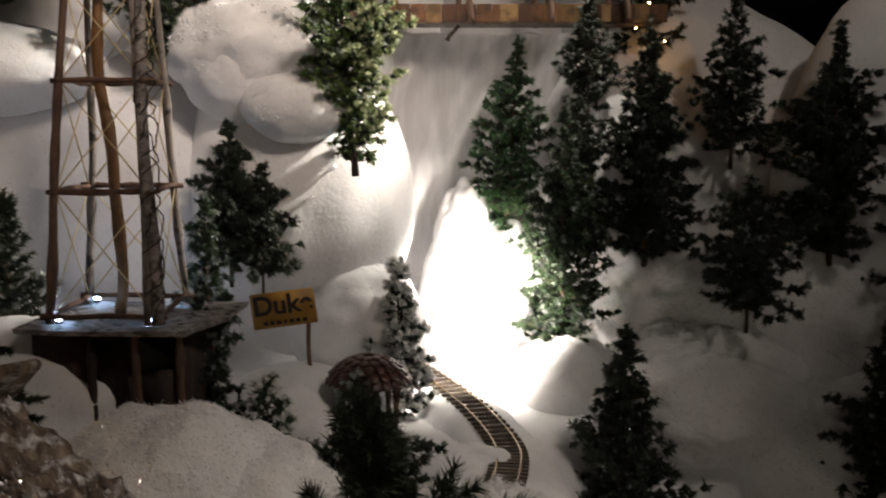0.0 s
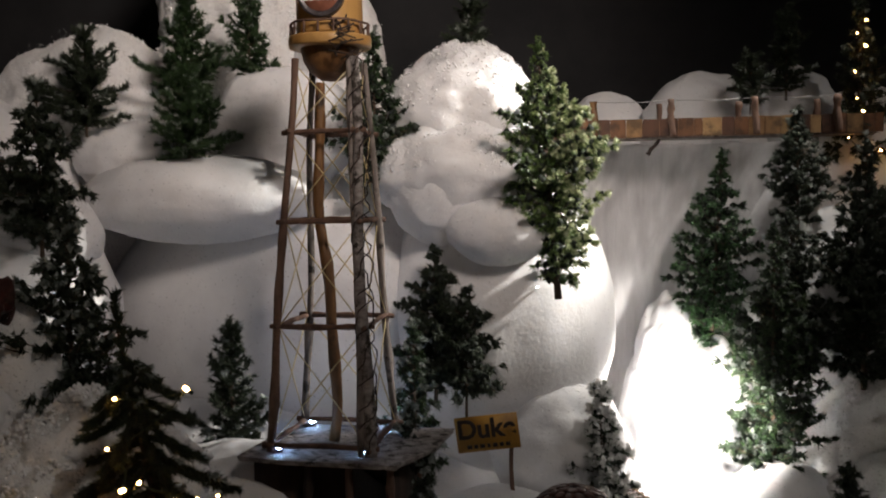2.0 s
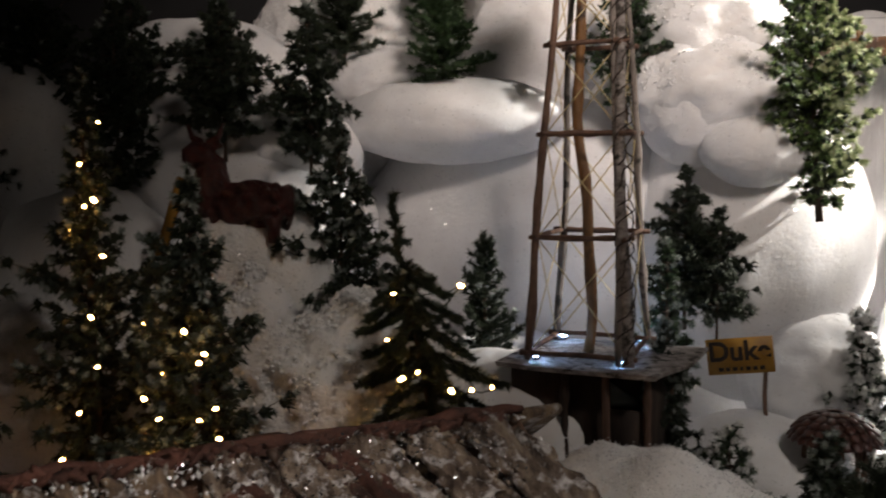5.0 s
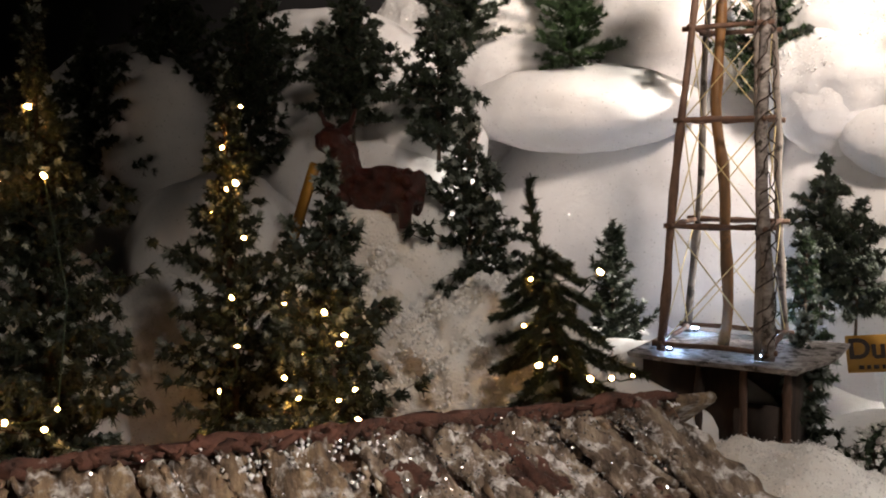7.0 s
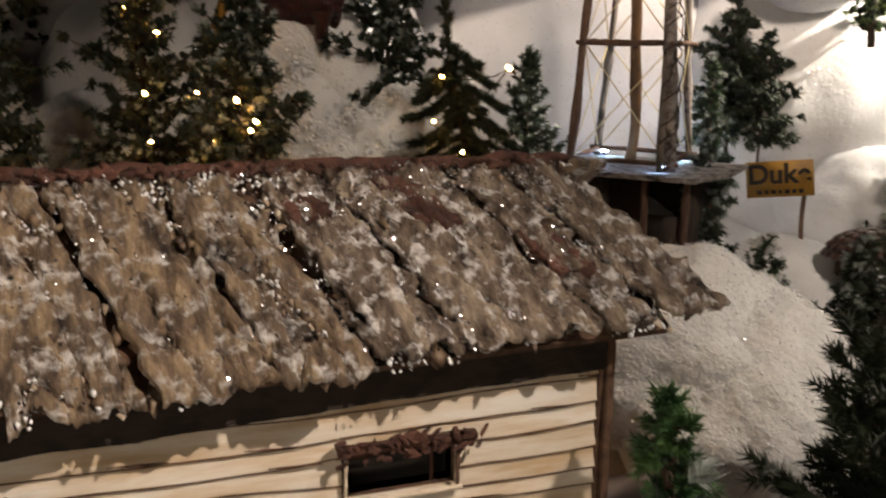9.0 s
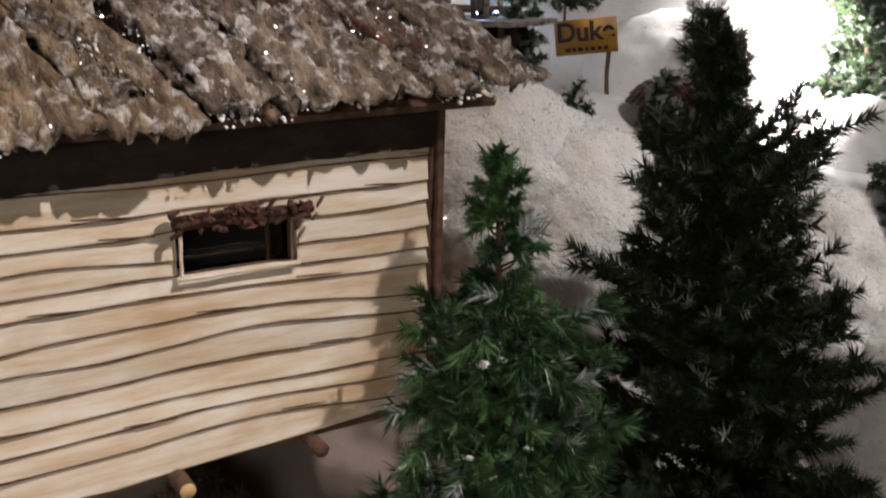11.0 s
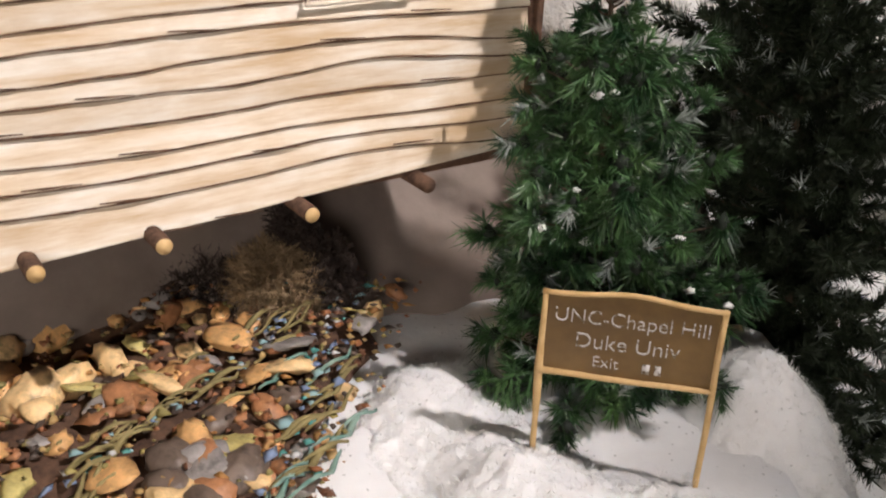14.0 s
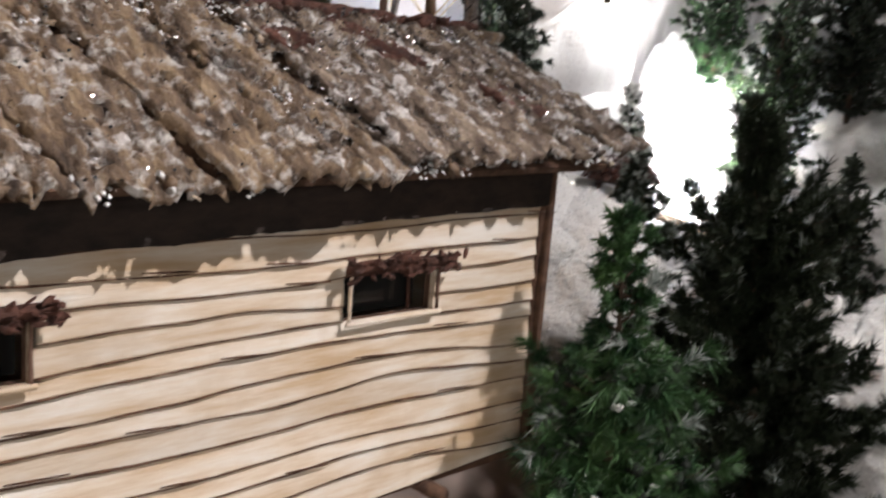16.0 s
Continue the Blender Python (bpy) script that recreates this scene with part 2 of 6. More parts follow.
CORD = shader("dark_green_cord", (0.012, 0.03, 0.014), 0.6)
GLITTER = shader("glitter", (0.9, 0.9, 0.92), 0.24, 1.0)
MICA = shader("snow_mica", (0.84, 0.84, 0.86), 0.12, 0.0)
MICA.node_tree.nodes["Principled BSDF"].inputs["IOR"].default_value = 2.2


def glow(name, colour, strength):
    m = shader(name, (0.8, 0.8, 0.8), 0.4)
    b = m.node_tree.nodes["Principled BSDF"]
    b.inputs["Emission Color"].default_value = (*colour, 1)
    b.inputs["Emission Strength"].default_value = strength
    return m


BULB = glow("warm_bulb", (1.0, 0.46, 0.13), 70)
LED = glow("cold_led", (0.34, 0.58, 1.0), 130)


# ---- mesh helpers ----
def mesh(name, V, F, mat, parent=None, label="", smooth=True):
    me = bpy.data.meshes.new(name)
    me.from_pydata([tuple(v) for v in V], [], [tuple(int(i) for i in f) for f in F])
    if smooth:
        me.shade_smooth()
    me.materials.append(mat)
    ob = new(name, me)
    if parent:
        ob.parent = parent
    if label:
        ob["label"] = label
    return ob


def part(name, vf, mat, parent, label="", smooth=True):
    return mesh(name, vf[0], vf[1], mat, parent, label, smooth)


def thing(name, m, label, category, group="", kind=""):
    ob = new(name)
    ob.empty_display_size = 0.02
    ob.matrix_world = m if isinstance(m, Matrix) else Matrix.Translation(m)
    return tagged(ob, label, category, group, kind)


def join(*vfs):
    V, F, n = [], [], 0
    for v, f in vfs:
        V.extend(tuple(p) for p in v)
        F.extend(tuple(int(i) + n for i in q) for q in f)
        n = len(V)
    return V, F


def moved(vf, m):
    return [m @ Vector(v) for v in vf[0]], vf[1]


def box(c, s, bevel=0.0, rot=None):
    bm = bmesh.new()
    bmesh.ops.create_cube(bm, size=1)
    bmesh.ops.scale(bm, vec=s, verts=bm.verts)
    if bevel:
        bmesh.ops.bevel(bm, geom=bm.edges, offset=bevel, segments=2, affect="EDGES")
    m = Matrix.Translation(c) @ (rot.to_4x4() if rot else Matrix.Identity(4))
    V = [m @ v.co for v in bm.verts]
    F = [[v.index for v in f.verts] for f in bm.faces]
    bm.free()
    return V, F


def tube(pts, radii, sides=8, rough=0.0, seed=0, caps=True):
    """A round bar along points, its radius per point, with knots where rough is above nought."""
    pts = [Vector(p) for p in pts]
    rng = random.Random(seed)
    if not isinstance(radii, (list, tuple)):
        radii = [radii] * len(pts)
    V, F = [], []
    ref = None
    for i, p in enumerate(pts):
        d = (pts[min(i + 1, len(pts) - 1)] - pts[max(i - 1, 0)]).normalized()
        if ref is None:
            ref = d.cross(Vector((0.31, 0.77, 0.56))).normalized()
        ref = (ref - d * ref.dot(d)).normalized()
        o = d.cross(ref)
        for k in range(sides):
            a = 2 * math.pi * k / sides
            r = radii[i] * (1 + rough * rng.uniform(-1, 1))
            V.append(p + (ref * math.cos(a) + o * math.sin(a)) * r)
    for i in range(len(pts) - 1):
        for k in range(sides):
            a, b = i * sides + k, i * sides + (k + 1) % sides
            F.append((a, b, b + sides, a + sides))
    if caps:
        F.append(tuple(range(sides))[::-1])
        F.append(tuple(range((len(pts) - 1) * sides, len(pts) * sides)))
    return V, F


def stick(a, b, r0, r1, seed=0, wander=0.004, n=9, rough=0.12, sides=8):
    """A crooked twig from a to b."""
    a, b = Vector(a), Vector(b)
    rng = random.Random(seed)
    ph = [rng.uniform(0, 6.28) for _ in range(4)]
    pts, rad = [], []
    for i in range(n):
        t = i / (n - 1)
        w = math.sin(math.pi * t) * wander
        pts.append(a.lerp(b, t) + Vector((w * math.sin(5 * t + ph[0]), w * math.sin(7 * t + ph[1]), w * 0.5 * math.sin(6 * t + ph[2]))))
        rad.append((r0 + (r1 - r0) * t) * (1 + (0.35 if rng.random() < 0.14 else 0)))
    return tube(pts, rad, sides, rough, seed)


def lathe(profile, n=32, wobble=0.0, seed=0):
    rng = random.Random(seed)
    V, F = [], []
    for r, z in profile:
        for k in range(n):
            a = 2 * math.pi * k / n
            q = 1 + wobble * rng.uniform(-1, 1)
            V.append((r * q * math.cos(a), r * q * math.sin(a), z))
    for i in range(len(profile) - 1):
        for k in range(n):
            a, b = i * n + k, i * n + (k + 1) % n
            F.append((a, b, b + n, a + n))
    return V, F


def blob(c, r, seed=0, seg=(12, 8), amp=0.2, freq=2.0):
    """A lumpy closed ball with radii r."""
    V, F = [], []
    nu, nv = seg
    off = Vector((seed * 3.7, seed * 1.3, seed * 7.1))
    V.append((0, 0, 1)), V.append((0, 0, -1))
    for j in range(1, nv):
        th = math.pi * j / nv
        for i in range(nu):
            ph = 2 * math.pi * i / nu
            V.append((math.sin(th) * math.cos(ph), math.sin(th) * math.sin(ph), math.cos(th)))
    V2 = []
    for v in V:
        q = 1 + amp * noise.noise(Vector(v) * freq + off)
        V2.append((c[0] + v[0] * r[0] * q, c[1] + v[1] * r[1] * q, c[2] + v[2] * r[2] * q))
    for i in range(nu):
        k = (i + 1) % nu
        F.append((0, 2 + i, 2 + k))
        F.append((1, 2 + (nv - 2) * nu + k, 2 + (nv - 2) * nu + i))
        for j in range(nv - 2):
            a, b = 2 + j * nu + i, 2 + j * nu + k
            F.append((a, a + nu, b + nu, b))
    return V2, F


def lettering(name, text, size, mat, parent, m, depth=0.0006, fat=0.0):
    """Flat letters from the built-in font, as a mesh."""
    cu = bpy.data.curves.new(name, "FONT")
    cu.body, cu.size, cu.extrude, cu.offset, cu.align_x, cu.align_y = text, size, depth, fat, "CENTER", "CENTER"
    tmp = bpy.data.objects.new(name, cu)
    scene.collection.objects.link(tmp)
    bpy.context.view_layer.update()
    me = bpy.data.meshes.new_from_object(tmp.evaluated_get(bpy.context.evaluated_depsgraph_get()))
    bpy.data.objects.remove(tmp)
    me.name = name
    me.materials.clear()
    me.materials.append(mat)
    ob = new(name, me)
    ob.parent = parent
    ob.matrix_local = m
    return ob


# ---- hall ----
def hall_wall(name, c, s):
    return tagged(mesh(name, *box(c, s), HALL, smooth=False), "black draped hall wall behind the display", "wall", kind="structure")


hall_wall("wall_north", (-0.4, 3.55, 1.9), (7.2, 0.1, 3.8))
hall_wall("wall_south", (-0.4, -3.05, 1.9), (7.2, 0.1, 3.8))
hall_wall("wall_west", (-3.95, 0.25, 1.9), (0.1, 6.5, 3.8))
hall_wall("wall_east", (3.15, 0.25, 1.9), (0.1, 6.5, 3.8))
tagged(mesh("ceiling", *box((-0.4, 0.25, 3.85), (7.0, 6.5, 0.1)), HALL, smooth=False), "black painted hall ceiling", "ceiling", kind="structure")
tagged(mesh("floor", *box((-0.4, 0.25, -0.05), (7.0, 6.5, 0.1)), HALL, smooth=False), "dark carpeted hall floor", "floor", kind="structure")


# ---- snow ----
def step(a, b, x):
    t = min(1, max(0, (x - a) / (b - a)))
    return t * t * (3 - 2 * t)


def ground_z(x, y):
    z = 0.34 + 0.50 * step(1.15, 1.62, y) + 0.03 * noise.noise(Vector((x * 3, y * 3, 0)))
    z += 0.22 * step(-0.2, -1.0, x) * step(0.9, 1.4, y)
    z += 0.18 * step(0.09, -0.06, x) * step(1.18, 0.92, y)
    z -= 0.27 * step(0.20, 0.36, x) * step(2.15, 1.85, y)
    z += 0.06 * step(2.0, 2.5, y) * step(0.25, 0.5, x)
    return z


def ground_sheet():
    V, F, nx, ny = [], [], 150, 110
    for j in range(ny):
        for i in range(nx):
            x, y = -2.7 + 4.4 * i / (nx - 1), 0.22 + 3.1 * j / (ny - 1)
            p = Vector((x, y, 0))
            V.append((x, y, ground_z(x, y) + 0.012 * noise.noise(p * 14) + 0.005 * noise.noise(p * 45)))
    for j in range(ny - 1):
        for i in range(nx - 1):
            a = j * nx + i
            F.append((a, a + 1, a + nx + 1, a + nx))
    # a skirt down to the floor along the front and the sides
    rim = [i for i in range(nx)] + [j * nx + nx - 1 for j in range(1, ny)] + [j * nx for j in range(ny - 1, 0, -1)]
    n = len(V)
    for i in rim:
        V.append((V[i][0], V[i][1], 0.0))
    for k in range(len(rim) - 1):
        if rim[k] != nx * ny - 1:
            F.append((rim[k], n + k, n + k + 1, rim[k + 1]))
    return V, F


tagged(mesh("ground", *ground_sheet(), SNOW), "white snow batting sheet over the display table", "snow ground", kind="structure")


def mound(x, y, z, rx, ry, rz, seed, mat=SNOW, seg=(72, 44), lumps=1.0, rough=0.5):
    """One pillow of snow batting: a ball of unlike radii with soft lumps."""
    V, F = [], []
    nu, nv = seg
    raw = [(0, 0, 1), (0, 0, -1)]
    for j in range(1, nv):
        th = math.pi * j / nv
        for i in range(nu):
            ph = 2 * math.pi * i / nu
            raw.append((math.sin(th) * math.cos(ph), math.sin(th) * math.sin(ph), math.cos(th)))
    off = Vector((seed * 5.3, seed * 2.1, seed * 9.7))
    for v in raw:
        q = Vector(v)
        w = Vector((v[0] * rx, v[1] * ry, v[2] * rz))
        k = 1 + lumps * (0.16 * noise.noise(q * 1.3 + off) + 0.07 * noise.noise(q * 3.1 + off))
        w = w * k
        d = 0.011 * noise.noise((w + off) * 9) + 0.009 * noise.noise((w + off) * 26) + 0.006 * noise.noise((w + off) * 70)
        w += q * d * rough
        V.append((w.x, w.y, w.z))
    for i in range(nu):
        k = (i + 1) % nu
        F.append((0, 2 + i, 2 + k))
        F.append((1, 2 + (nv - 2) * nu + k, 2 + (nv - 2) * nu + i))
        for j in range(nv - 2):
            a, b = 2 + j * nu + i, 2 + j * nu + k
            F.append((a, a + nu, b + nu, b))
    ob = mesh("snow_mound", V, F, mat)
    ob.location = (x, y, z)
    return tagged(ob, "billowing mound of white snow batting with glitter" if mat is SNOW_ROUGH else "soft billowing mound of white snow batting", "snow mound", "snow mounds", "structure")


MOUNDS = [
    (-1.09, 2.74, 1.95, 0.295, 0.22, 0.80), (-0.86, 2.70, 1.84, 0.145, 0.18, 0.42), (-1.46, 2.42, 1.72, 0.31, 0.2, 0.34), (-0.42, 2.28, 1.77, 0.19, 0.16, 0.185),
    (-0.43, 2.24, 1.66, 0.20, 0.17, 0.14), (-0.325, 2.16, 1.53, 0.118, 0.12, 0.080), (-0.88, 2.32, 1.78, 0.19, 0.15, 0.15), (-1.22, 2.24, 1.71, 0.17, 0.13, 0.095),
    (-1.02, 2.13, 1.61, 0.29, 0.19, 0.105), (-0.92, 2.42, 1.26, 0.50, 0.33, 0.42), (-0.37, 2.42, 1.29, 0.30, 0.30, 0.37), (-0.20, 2.24, 1.02, 0.16, 0.13, 0.16),
    (-1.33, 1.94, 1.53, 0.15, 0.15, 0.11), (-1.19, 1.55, 1.265, 0.165, 0.13, 0.20), (-1.75, 2.15, 1.55, 0.42, 0.25, 0.34), (-2.15, 1.80, 1.45, 0.35, 0.25, 0.35),
    (-1.68, 1.60, 1.18, 0.26, 0.17, 0.30), (-1.50, 1.95, 1.35, 0.33, 0.25, 0.3), (-2.0, 1.2, 1.05, 0.4, 0.3, 0.35),
    (0.10, 2.62, 0.98, 0.17, 0.17, 0.28), (0.30, 2.32, 0.86, 0.15, 0.12, 0.13), (0.72, 2.85, 1.42, 0.48, 0.3, 0.42), (0.55, 2.66, 1.30, 0.30, 0.2, 0.30),
    (0.85, 2.48, 0.92, 0.48, 0.25, 0.38), (1.25, 2.45, 1.30, 0.42, 0.25, 0.56), (0.62, 2.28, 0.86, 0.25, 0.17, 0.17), (0.95, 2.1, 0.72, 0.35, 0.25, 0.2), (1.5, 2.3, 1.0, 0.4, 0.4, 0.5),
    (0.17, 2.95, 1.78, 0.19, 0.12, 0.17), (0.42, 2.95, 1.80, 0.13, 0.12, 0.16), (0.28, 2.95, 1.75, 0.14, 0.1, 0.15), (-0.10, 3.0, 1.76, 0.14, 0.1, 0.14), (0.62, 2.95, 1.7, 0.2, 0.15, 0.2),
    (0.05, 1.78, 0.80, 0.13, 0.11, 0.09), (0.45, 1.85, 0.60, 0.30, 0.25, 0.13), (-0.75, 1.75, 0.98, 0.28, 0.2, 0.16), (-0.30, 1.95, 0.87, 0.2, 0.2, 0.13),
    (0.34, 1.66, 0.36, 0.34, 0.24, 0.42), (0.06, 2.60, 1.14, 0.085, 0.10, 0.19), (-0.95, 2.02, 0.98, 0.3, 0.2, 0.17), (-1.14, 1.46, 1.24, 0.09, 0.07, 0.085),
]
ROUGH_MOUNDS = [(-0.98, 1.46, 1.045, 0.28, 0.19, 0.22), (-0.42, 1.46, 0.88, 0.24, 0.20, 0.17), (-0.30, 1.42, 0.80, 0.2, 0.16, 0.2), (-0.46, 2.20, 1.64, 0.13, 0.12, 0.15), (0.60, 2.08, 0.87, 0.22, 0.12, 0.12),
                (-1.62, 1.40, 1.04, 0.20, 0.14, 0.21), (-1.33, 1.40, 1.00, 0.14, 0.12, 0.20), (0.08, 1.46, 0.69, 0.20, 0.16, 0.215), (0.34, 1.44, 0.58, 0.24, 0.20, 0.26), (-1.15, 1.45, 1.065, 0.13, 0.15, 0.24)]
NM = len(MOUNDS)
GRAINY, MOUND_OBS = [], []
for k, row in enumerate(MOUNDS):
    grain = {0: 2.2, 1: 1.4, 2: 1.3, 3: 1.2, 4: 0.8, 5: 0.25, 8: 0.3, 10: 0.1, 9: 0.15, 38: 0.2, 37: 1.6, 23: 1.6, 25: 1.6, 26: 1.6, 34: 1.6}.get(k, 0.45)
    ob = mound(*row, k + 1, SNOW_ROUGH if k in (0, 1, 2, 13, 23, 25, 26, 34, 37) else SNOW, (130, 96) if k == 0 else (72, 44), 0.3 if k in (5, 7, 8, 9, 10, 12) else 1.4 if k in (19, 38) else 0.7, grain)
    MOUND_OBS.append(ob)
    if k in (0, 1, 2, 3, 4, 13, 23, 25, 26, 34):
        GRAINY.append((ob, 4500 if k == 0 else 1800 if k in (3, 4) else 1000, 0.1 if k in (3, 4) else -0.2, 0.0048 if k == 0 else 0.0026 if k > 4 else 0.0036))
for k, row in enumerate(ROUGH_MOUNDS):
    ob = mound(*row, k + 60, SNOW if k == 3 else SNOW_ROUGH, (120, 72) if k in (0, 9) else (84, 50), 0.4 if k == 3 else 1.0, 0.35 if k == 3 else 2.6 if k in (0, 7, 8, 9) else 1.0)
    MOUND_OBS.append(ob)
    if k < 3 or k > 6:
        GRAINY.append((ob, 4200 if k in (0, 9) else 2000, -0.1, 0.0058 if k in (0, 9) else 0.0026))


def crystals(rows, seed):
    """Loose snow crystals that lie in drifts on the upper sides of the grainy mounds."""
    r = np.random.default_rng(seed)
    V, F, n = [], [], 0
    for ob, count, tilt, size in rows:
        co = np.array([v.co for v in ob.data.vertices])
        no = np.array([v.normal for v in ob.data.vertices])
        drift = np.array([noise.noise(Vector(p) * 11) for p in co])
        good = np.where((no[:, 2] > tilt) & (no[:, 1] < 0.55) & (drift > -0.15))[0]
        pick = r.choice(good, count)
        C = co[pick] + r.normal(size=(count, 3)) * 0.006
        C = C - no[pick] * ((C - co[pick]) * no[pick]).sum(1)[:, None] + no[pick] * size * 0.3 + np.array(ob.location)
        J = OCTA6_V[None] * r.uniform(0.4, 1.5, (count, 6, 1)) * (size * r.uniform(0.35, 1.0, (count, 1, 1)) ** 1.5)
        V.append((C[:, None, :] + J).reshape(-1, 3))
        F.append((OCTA6_F[None] + (n + np.arange(count) * 6)[:, None, None]).reshape(-1, 3))
        n += count * 6
    ob = raw_mesh("snow_crystals", np.concatenate(V), np.concatenate(F), FROST, None)
    return tagged(ob, "coarse glittering snow crystals strewn on the mounds", "snow crystals", kind="stuff")


def fluff(rows, per, length, seed):
    """Loose white fibres that stand off the batting."""
    r = np.random.default_rng(seed)
    V = []
    for x, y, z, rx, ry, rz in rows:
        d = r.normal(size=(per, 3))
        d /= np.linalg.norm(d, axis=1, keepdims=True)
        d = d[(d[:, 1] < 0.5) & (d[:, 2] > -0.5)]
        P = np.array([x, y, z]) + d * np.array([rx, ry, rz]) * r.uniform(0.93, 1.03, (len(d), 1))
        w = d + r.normal(size=d.shape) * 0.8
        w /= np.linalg.norm(w, axis=1, keepdims=True)
        a = np.cross(w, r.normal(size=d.shape))
        a *= 0.00035 / np.linalg.norm(a, axis=1, keepdims=True)
        V.append(np.stack([P + a, P - a, P + w * length * r.uniform(0.4, 1.2, (len(d), 1))], axis=1).reshape(-1, 3))
    V = np.concatenate(V)
    ob = raw_mesh("snow_fluff", V, np.arange(len(V)).reshape(-1, 3), FLOCK, None)
    return tagged(ob, "loose white fibres on the snow batting", "snow fluff", kind="stuff")


def shag(ob, count, length, seed):
    """Loose white fibres teased out of one sheet of batting."""
    r = np.random.default_rng(seed)
    co, no = np.array([v.co for v in ob.data.vertices]), np.array([v.normal for v in ob.data.vertices])
    pick = r.integers(0, len(co), count)
    P = co[pick] + np.array(ob.location) + r.normal(size=(count, 3)) * np.array([0.003, 0.003, 0.001])
    w = no[pick] * r.uniform(-0.1, 0.7, (count, 1)) + r.normal(size=(count, 3)) * 0.6
    w /= np.linalg.norm(w, axis=1, keepdims=True)
    a = np.cross(w, r.normal(size=w.shape))
    a *= 0.00045 / np.linalg.norm(a, axis=1, keepdims=True)
    V = np.stack([P + a, P - a, P + w * length * r.uniform(0.3, 1.0, (count, 1))], axis=1).reshape(-1, 3)
    return tagged(raw_mesh("snow_fluff", V, np.arange(len(V)).reshape(-1, 3), FLOCK, None), "loose white fibres on the snow batting", "snow fluff", kind="stuff")


def drift_z(x, y):
    """Height of the snow drift round the road sign."""
    z = 0.490
    for cx, cy, h, sx, sy in ((-0.42, 0.64, 0.075, 0.085, 0.10), (-0.30, 0.50, 0.070, 0.09, 0.09), (-0.075, 0.735, 0.098, 0.085, 0.085), (-0.14, 0.52, 0.038, 0.10, 0.10)):
        z += h * math.exp(-((x - cx) / sx) ** 2 - ((y - cy) / sy) ** 2)
    return z - 0.26 * step(0.0, 0.17, x) - 0.08 * step(-0.49, -0.57, x) - 0.10 * step(0.78, 0.95, y) - 0.22 * step(0.44, 0.26, y)


def near_snow():
    V, F, nx, ny = [], [], 190, 180
    for j in range(ny):
        for i in range(nx):
            x, y = -0.60 + 0.80 * i / (nx - 1), 0.26 + 0.72 * j / (ny - 1)
            p = Vector((x, y, 0))
            V.append((x, y, drift_z(x, y) + 0.013 * noise.noise(p * 11) + 0.006 * noise.noise(p * 30) + 0.006 * noise.noise(p * 75) + 0.004 * noise.noise(p * 160)))
    for j in range(ny - 1):
        for i in range(nx - 1):
            a = j * nx + i
            F.append((a, a + 1, a + nx + 1, a + nx))
    return tagged(mesh("snow_drift", V, F, SNOW_NEAR), "fluffy drift of torn white batting under the road sign", "snow drift", kind="structure")


NEAR_SNOW = near_snow()


def waterfall():
    """Hanging folds of batting that fall from under the bridge."""
    V, F, nx, nz = [], [], 220, 90
    for j in range(nz):
        for i in range(nx):
            a, h = i / (nx - 1), j / (nz - 1)
            z = 0.80 + 0.94 * h
            x = -0.42 + 0.95 * a - 0.10 * (1 - h) ** 2 * (a - 0.5)
            bend = x - 0.44 * max(0.0, h - 0.30) ** 1.6
            fold = 0.014 * math.sin(bend * 34 + 2.6 * noise.noise(Vector((bend * 6, z * 1.2, 2)))) + 0.003 * math.sin(bend * 83 + 2.0 * z) + 0.085 * noise.noise(Vector((bend * 8, z * 0.8, 5)))
            y = 2.74 + 0.05 * (h - 0.5) + fold - 0.10 * step(0.35, 0.0, h)
            V.append((x, y + 0.006 * noise.noise(Vector((x * 40, 0, z * 8))), z))
    for j in range(nz - 1):
        for i in range(nx - 1):
            a = j * nx + i
            F.append((a, a + 1, a + nx + 1, a + nx))
    ob = mesh("waterfall", V, F, FALL)
    so = ob.modifiers.new("thickness", "SOLIDIFY")
    so.thickness = 0.02
    return tagged(ob, "frozen waterfall of hanging grey-white batting folds", "waterfall", kind="structure")


waterfall()


# ---- trees ----
def frame_of(d):
    d = d / np.linalg.norm(d, axis=1, keepdims=True)
    up = np.tile(np.array([[0.0, 0.0, 1.0]]), (len(d), 1))
    side = np.cross(d, up)
    bad = np.linalg.norm(side, axis=1) < 1e-3
    side[bad] = (1, 0, 0)
    side /= np.linalg.norm(side, axis=1, keepdims=True)
    return d, side, np.cross(side, d)


def needles(P, Dn, length, needle, width, count, rng, spread=0.75):
    """Triangles for sprigs that start at P and run along Dn: count needles each."""
    d, s, u = frame_of(Dn)
    n = len(P)
    t = rng.uniform(0.0, 1.0, (n, count))
    a = rng.uniform(0, 2 * np.pi, (n, count))
    base = P[:, None, :] + d[:, None, :] * (t * length[:, None])[..., None]
    out = s[:, None, :] * np.cos(a)[..., None] + u[:, None, :] * np.sin(a)[..., None]
    way = out * spread + d[:, None, :] * rng.uniform(0.5, 1.0, (n, count))[..., None]
    way /= np.linalg.norm(way, axis=2, keepdims=True)
    ln = needle * rng.uniform(0.7, 1.15, (n, count))[..., None]
    tip = base + way * ln
    across = np.cross(way, rng.normal(size=(n, count, 3)))
    across /= np.linalg.norm(across, axis=2, keepdims=True) + 1e-9
    a1, a2 = base + across * width, base - across * width
    V = np.stack([a1, a2, tip], axis=2).reshape(-1, 3)
    F = np.arange(len(V)).reshape(-1, 3)
    return V, F


